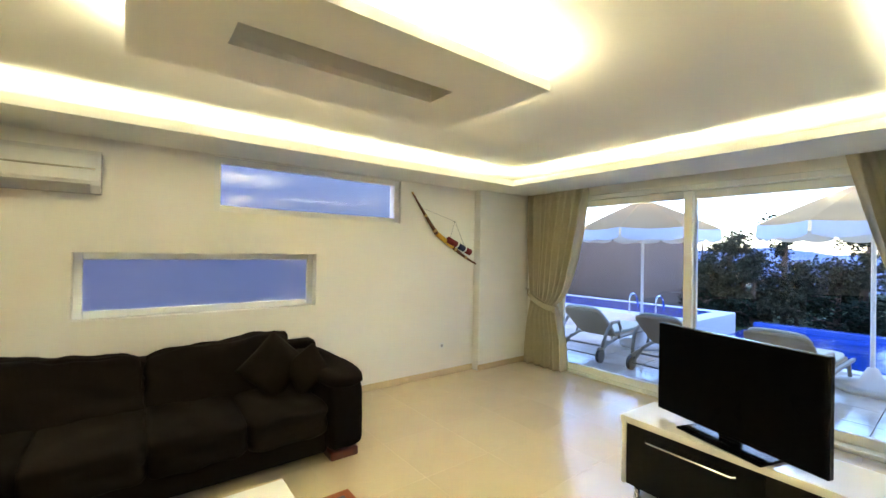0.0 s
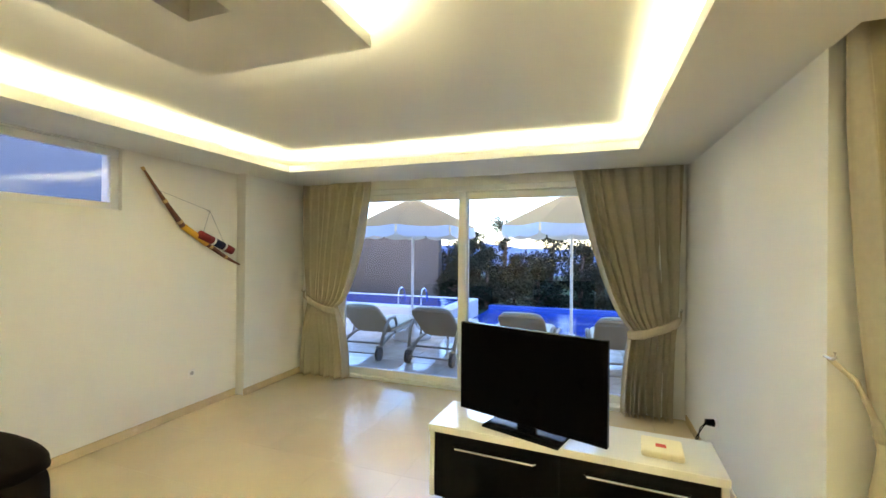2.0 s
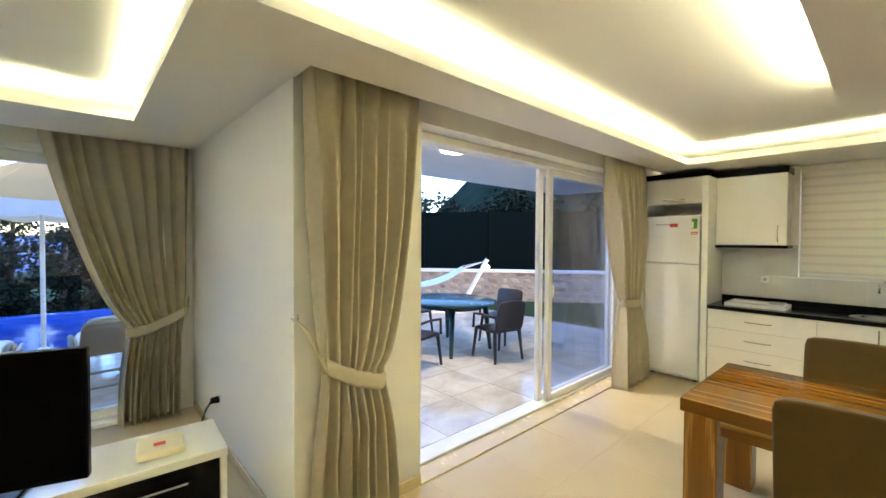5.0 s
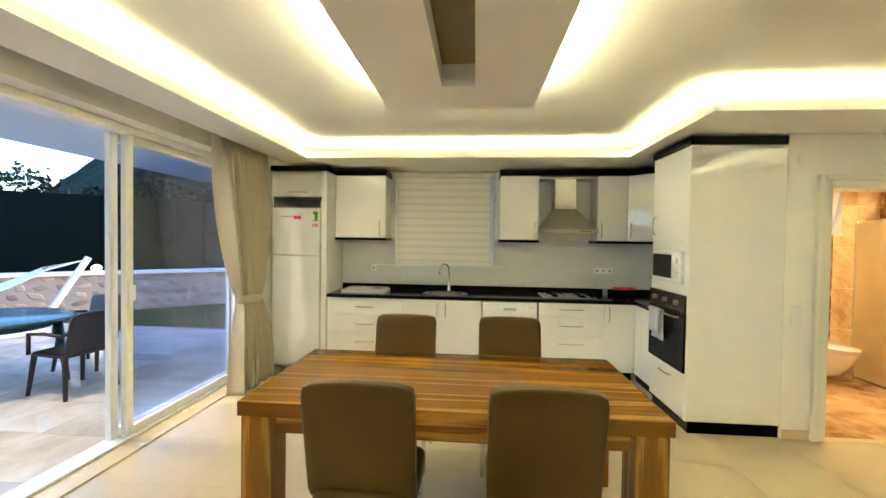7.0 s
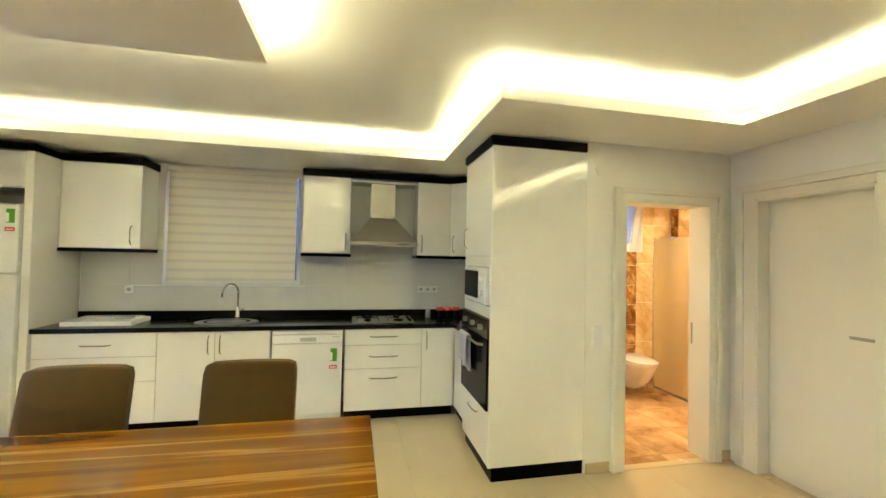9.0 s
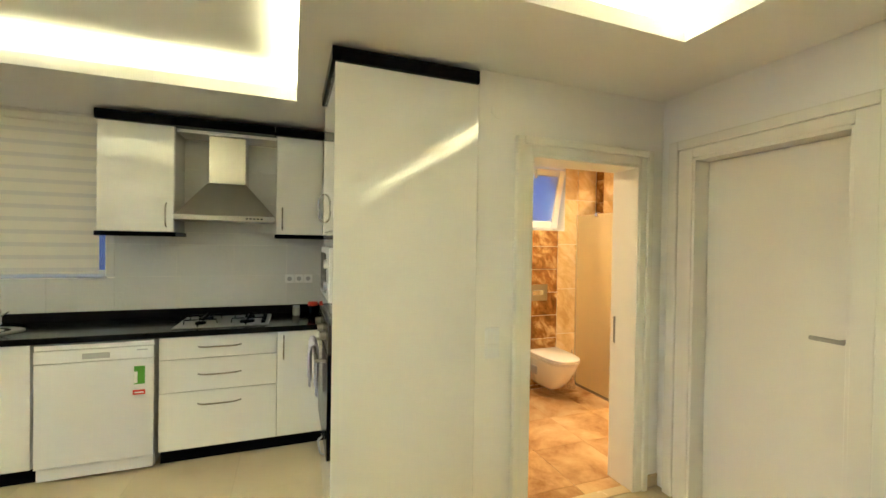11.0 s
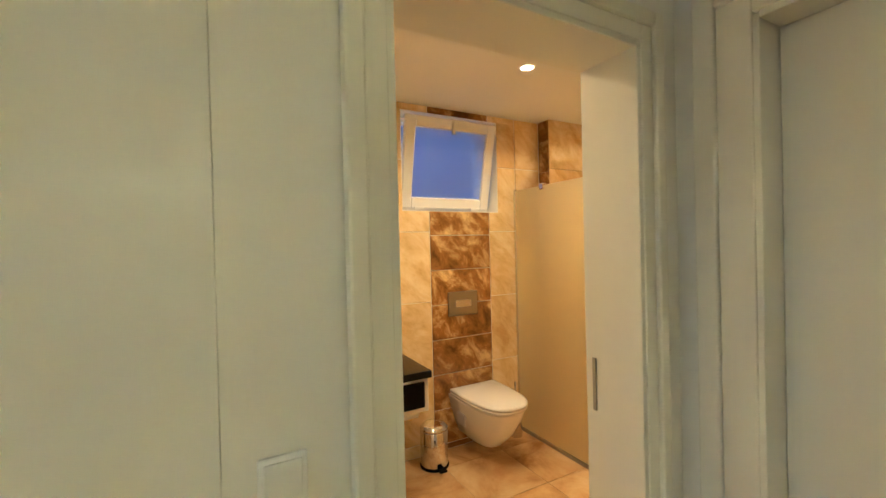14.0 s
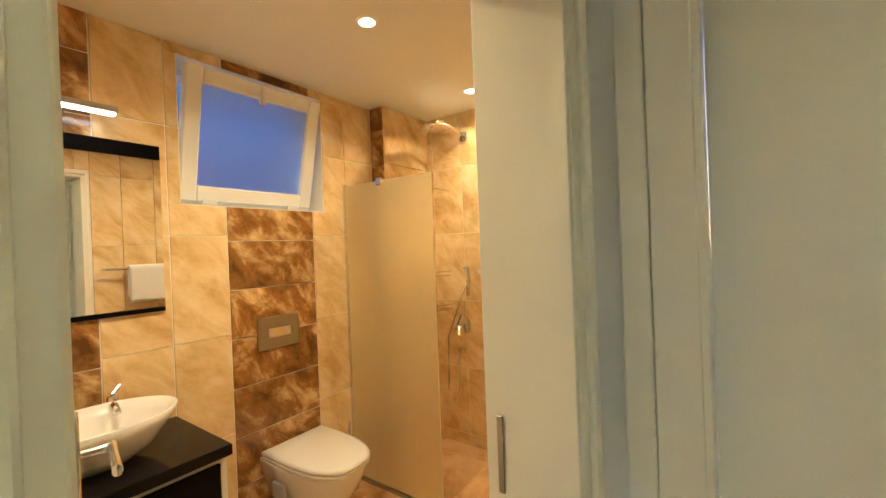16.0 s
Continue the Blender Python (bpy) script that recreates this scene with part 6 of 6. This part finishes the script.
TREES = [(-14.8, -5.2, 3.4, 1.2, 2200), (-15.4, -4.0, 3.9, 1.1, 1500), (-14.7, -2.2, 3.5, 1.2, 2200), (-15.2, -.6, 4.2, 1.3, 2300), (-15, 1.0, 4.6, 1.5, 2600), (-14.5, 2.8, 4.9, 1.6, 2600), (-14.2, 4.8, 5.0, 1.7, 2600), (-17, -6.8, 3.2, 1.4, 2000),
         (-13.2, -5.3, 2.4, 1.0, 3200), (-13.4, -4.2, 2.8, .9, 3000), (-13.6, -3.3, 2.5, .9, 3000), (-14.2, -4.7, 3.0, 1.0, 2600), (-13.2, -2.5, 2.5, 1.0, 3200), (-13.4, -1.2, 2.9, 1.1, 3400), (-13.2, .3, 2.6, 1.1, 3400), (-13.4, 1.8, 2.9, 1.2, 3400), (-13.2, 3.3, 2.7, 1.3, 3400), (-13.2, 4.8, 2.8, 1.4, 3400),
         (-12.8, 9.0, 4.6, 1.9, 2200), (-15.5, 10.5, 5.2, 2.2, 1800), (-10.6, 12.0, 4.8, 2.2, 2400), (-7.0, 15.0, 5.6, 2.6, 2600), (-3.5, 13.0, 5.0, 2.2, 2600),
         (-11.6, 10.4, 4.0, 2.0, 2400), (-9.2, 12.6, 4.3, 2.2, 2600), (-12.6, 13.4, 4.6, 2.4, 2400)]
for k, (x, y, h, s_, n_) in enumerate(TREES):
    tree(x, y, -.9, h, s_, n_, 20 + k)
# wooded hill behind the fence
M_WOODS = material("far_woods", (.014, .024, .017), .95, spec=.03, var=.7, scale=.35, bump=1.0, bump_scale=1.2)


def hill(cx, cy, rx, ry, h, seed):
    bm = bmesh.new()
    n = 60
    g = []
    for i in range(n + 1):
        row = []
        for j in range(n + 1):
            u, v = i / n * 2 - 1, j / n * 2 - 1
            k = max(0, 1 - u * u - v * v)
            z = h * k ** .8 + 3.0 * k * noise.noise(Vector((u * 5 + seed, v * 5, 0))) + 1.2 * noise.noise(Vector((u * 22, v * 22, seed))) * min(1, k * 4)
            row.append(bm.verts.new((cx + u * rx, cy + v * ry, -6 + z)))
        g.append(row)
    for i in range(n):
        for j in range(n):
            bm.faces.new((g[i][j], g[i + 1][j], g[i + 1][j + 1], g[i][j + 1]))
    return bm


# Distance haze is put into the base colour of the far hills.
M_HAZE = material("haze_blue_slopes", (.13, .19, .33), .95, spec=.03, var=.4, scale=.05, bump=.3, bump_scale=.6)
structure("backdrop_hill", hill(-30, 66, 46, 34, 25, 2), M_WOODS, "dark wooded hillside beyond the garden", "hill", True)
structure("backdrop_hill_far", hill(-190, -60, 60, 150, 9, 5), M_HAZE, "distant low hills, coloured blue for haze", "hill", True)

# unseen dim blue walls, added close outside the side windows to darken their glass
M_BLUEW = material("window_backdrop_blue", (.14, .165, .225), .85, var=.1, scale=1.5, bump=.3)
structure("wall_neighbour", B(-4.2, 4.5, -7.0, -6.8, -.4, 3.6), M_BLUEW, "unseen wall added to darken the side windows", "wall")
structure("wall_neighbour_2", B(-1.6, 7.0, 6.6, 6.8, -.4, 3.4), M_BLUEW, "unseen wall added to darken the kitchen and bathroom windows", "wall")

# ---------------------------------------------------------------- tiles, laid last
def tile_mesh(name, dx, dy, dz, mat, r=.0012):
    bm = box(bmesh.new(), -dx / 2, dx / 2, -dy / 2, dy / 2, -dz, 0, r, 1)
    me = bpy.data.meshes.new(name)
    bmesh.ops.recalc_face_normals(bm, faces=bm.faces[:])
    bm.to_mesh(me)
    bm.free()
    me.materials.append(mat)
    return me


MESHES = {}


def lay(parent, cells, mat, thick, place, name="tile", r=.0012):
    """Tiles as pieces of parent: cells (u0, u1, v0, v1); place(u, v) gives each one's pose."""
    for u0, u1, v0, v1 in cells:
        w, h = round(u1 - u0, 3), round(v1 - v0, 3)
        if w < .012 or h < .012:
            continue
        key = (mat.name, w, h, thick)
        if key not in MESHES:
            MESHES[key] = tile_mesh(name, w, h, thick, mat, r)
        o = new(name, MESHES[key])
        o.parent = parent
        o.matrix_local = place((u0 + u1) / 2, (v0 + v1) / 2)


def grid(u0, u1, v0, v1, du, dv, gap=.003, ou=0.0, ov=0.0):
    out = []
    us = [u0] + [u0 + ou + k * du for k in range(1 if ou == 0 else 0, 60) if u0 + 1e-4 < u0 + ou + k * du < u1 - 1e-4] + [u1]
    vs = [v0] + [v0 + ov + k * dv for k in range(1 if ov == 0 else 0, 60) if v0 + 1e-4 < v0 + ov + k * dv < v1 - 1e-4] + [v1]
    for a, b in zip(us, us[1:]):
        for c, d in zip(vs, vs[1:]):
            out.append((a + gap / 2, b - gap / 2, c + gap / 2, d - gap / 2))
    return out


def flat(z):
    return lambda u, v: Matrix.Translation((u, v, z))


fl = bpy.data.objects["floor"]
lay(fl, grid(-4.50, -2.10, -4.66, -.16, .6, .6, .0011), M_FLOOR, .012, flat(0), r=.0005)
lay(fl, grid(-2.10, 2.72, -4.66, 4.78, .6, .6, .0011), M_FLOOR, .012, flat(0), r=.0005)
lay(fl, grid(2.72, 4.0, -4.66, 3.0, .6, .6, .0011), M_FLOOR, .012, flat(0), r=.0005)
lay(bpy.data.objects["floor_bathroom"], grid(2.85, 5.45, 3.06, 4.72, .45, .45, .003, .2, .1), M_TILE_F, .009, flat(.0))
structure("sill_bathroom", B(3.03, 3.80, 2.985, 3.055, -.004, .006, .003, 1), M_BASE, "beige stone door sill", "sill")
pav = bpy.data.objects["pavement"]
lay(pav, grid(-7.9, -2.42, .10, 6.2, .6, .6, .006), M_TERRACE, .03, flat(-.03))
pav2 = bpy.data.objects["pavement_2"]
lay(pav2, grid(-7.9, -4.76, -9.5, .10, .6, .6, .006), M_TERRACE, .03, flat(-.03))

# bathroom walls
bb = bpy.data.objects["wall_bath_back"]


def up_y(y):
    return lambda u, v: Matrix.Translation((u, y, v)) @ pose(0, 0, 0, 90, 0, 0)


def up_x(x):
    return lambda u, v: Matrix.Translation((x, u, v)) @ pose(0, 0, 0, 90, 0, -90)


def clip_hole(cells, hole):
    out = []
    for u0, u1, v0, v1 in cells:
        a, b, c, d = hole
        if u1 <= a or u0 >= b or v1 <= c or v0 >= d:
            out.append((u0, u1, v0, v1))
            continue
        if v0 < c - .004:
            out.append((u0, u1, v0, c))
        if v1 > d + .004:
            out.append((u0, u1, d, v1))
        if u0 < a - .004:
            out.append((u0, a, max(v0, c), min(v1, d)))
        if u1 > b + .004:
            out.append((b, u1, max(v0, c), min(v1, d)))
    return out


HOLE = (3.785, 4.565, 1.66, 2.335)
T = .01
for u0, u1, mat, dv, ov in ((2.85, 2.985, M_TILE_L, .48, .08), (2.985, 3.485, M_TILE_D, .2425, .04), (3.485, 3.735, M_TILE_L, .48, .08), (3.735, 3.985, M_TILE_L, .48, .08),
                            (3.985, 4.48, M_TILE_D, .2425, .04), (4.48, 4.73, M_TILE_L, .48, .08), (4.73, 4.97, M_TILE_L, .48, .08)):
    lay(bb, clip_hole(grid(u0, u1, 0, 2.38, 5, dv, .0045, 0, ov), HOLE), mat, T, up_y(YB))
cp = structure("wall_shower_pier", B(4.98, 5.45, 4.60, 4.7245, 0, 2.38), M_GROUT, "tiled pipe casing in the shower corner", "wall")
lay(cp, grid(4.97, 5.435, 0, 2.38, .5, .48, .003, 0, .08), M_TILE_L, T, up_y(4.59))
lay(cp, grid(4.60, 4.715, 0, 2.38, .5, .2425, .003, 0, .04), M_TILE_D, T, up_x(4.97))
lay(bpy.data.objects["wall_bath_end"], grid(3.19, 4.59, 0, 2.38, .25, .48, .003, .1, .08), M_TILE_L, T, up_x(XR))
bf = bpy.data.objects["wall_bathroom_door"]


def down_y(y):
    return lambda u, v: Matrix.Translation((u, y, v)) @ pose(0, 0, 0, 90, 0, 180)


lay(bf, grid(2.86, 3.0, 0, 2.38, .25, .48, .003, 0, .08), M_TILE_L, T, down_y(3.19))
lay(bf, grid(3.0, 3.83, 2.03, 2.38, .25, .48, .003, 0, .0), M_TILE_L, T, down_y(3.19))
lay(bf, grid(3.83, 4.0, 0, 2.38, .25, .48, .003, 0, .08), M_TILE_L, T, down_y(3.19))
lay(bpy.data.objects["wall_bath_front"], grid(4.2, 5.435, 0, 2.38, .25, .48, .003, 0, .08), M_TILE_L, T, down_y(3.19))
lay(bpy.data.objects["wall_east"], grid(4.0, 4.2, 0, 2.38, .25, .48, .003, 0, .08), M_TILE_L, T, down_y(3.19))
lay(bpy.data.objects["wall_partition"], grid(3.19, 4.715, 0, 2.38, .25, .48, .003, 0, .08), M_TILE_L, T, lambda u, v: Matrix.Translation((2.86, u, v)) @ pose(0, 0, 0, 90, 0, 90))
# kitchen splashback
M_SPLASH = material("white_splash_tile", (.66, .66, .65), .18, var=.03, scale=6, bump=.9, bump_scale=34, island=.015)
kw_ = bpy.data.objects["wall_kitchen"]
lay(kw_, clip_hole(grid(-1.42, 2.72, .965, 1.56, .4, .25, .002), (-.74, .53, 1.205, 3)), M_SPLASH, .006, up_y(4.7745))
lay(kw_, grid(1.03, 1.70, 1.56, 2.28, .4, .25, .002), M_SPLASH, .006, up_y(4.7745))

# round cover plate high on the wall by the bathroom door
rc = thing("junction_cover", (2.84, 3.0, 2.21), "round white cover plate on the wall", "cover plate")
part("disc", cyl(bmesh.new(), (0, 0, 0), (0, -.006, 0), .045, None, 28), M_WALL, rc)
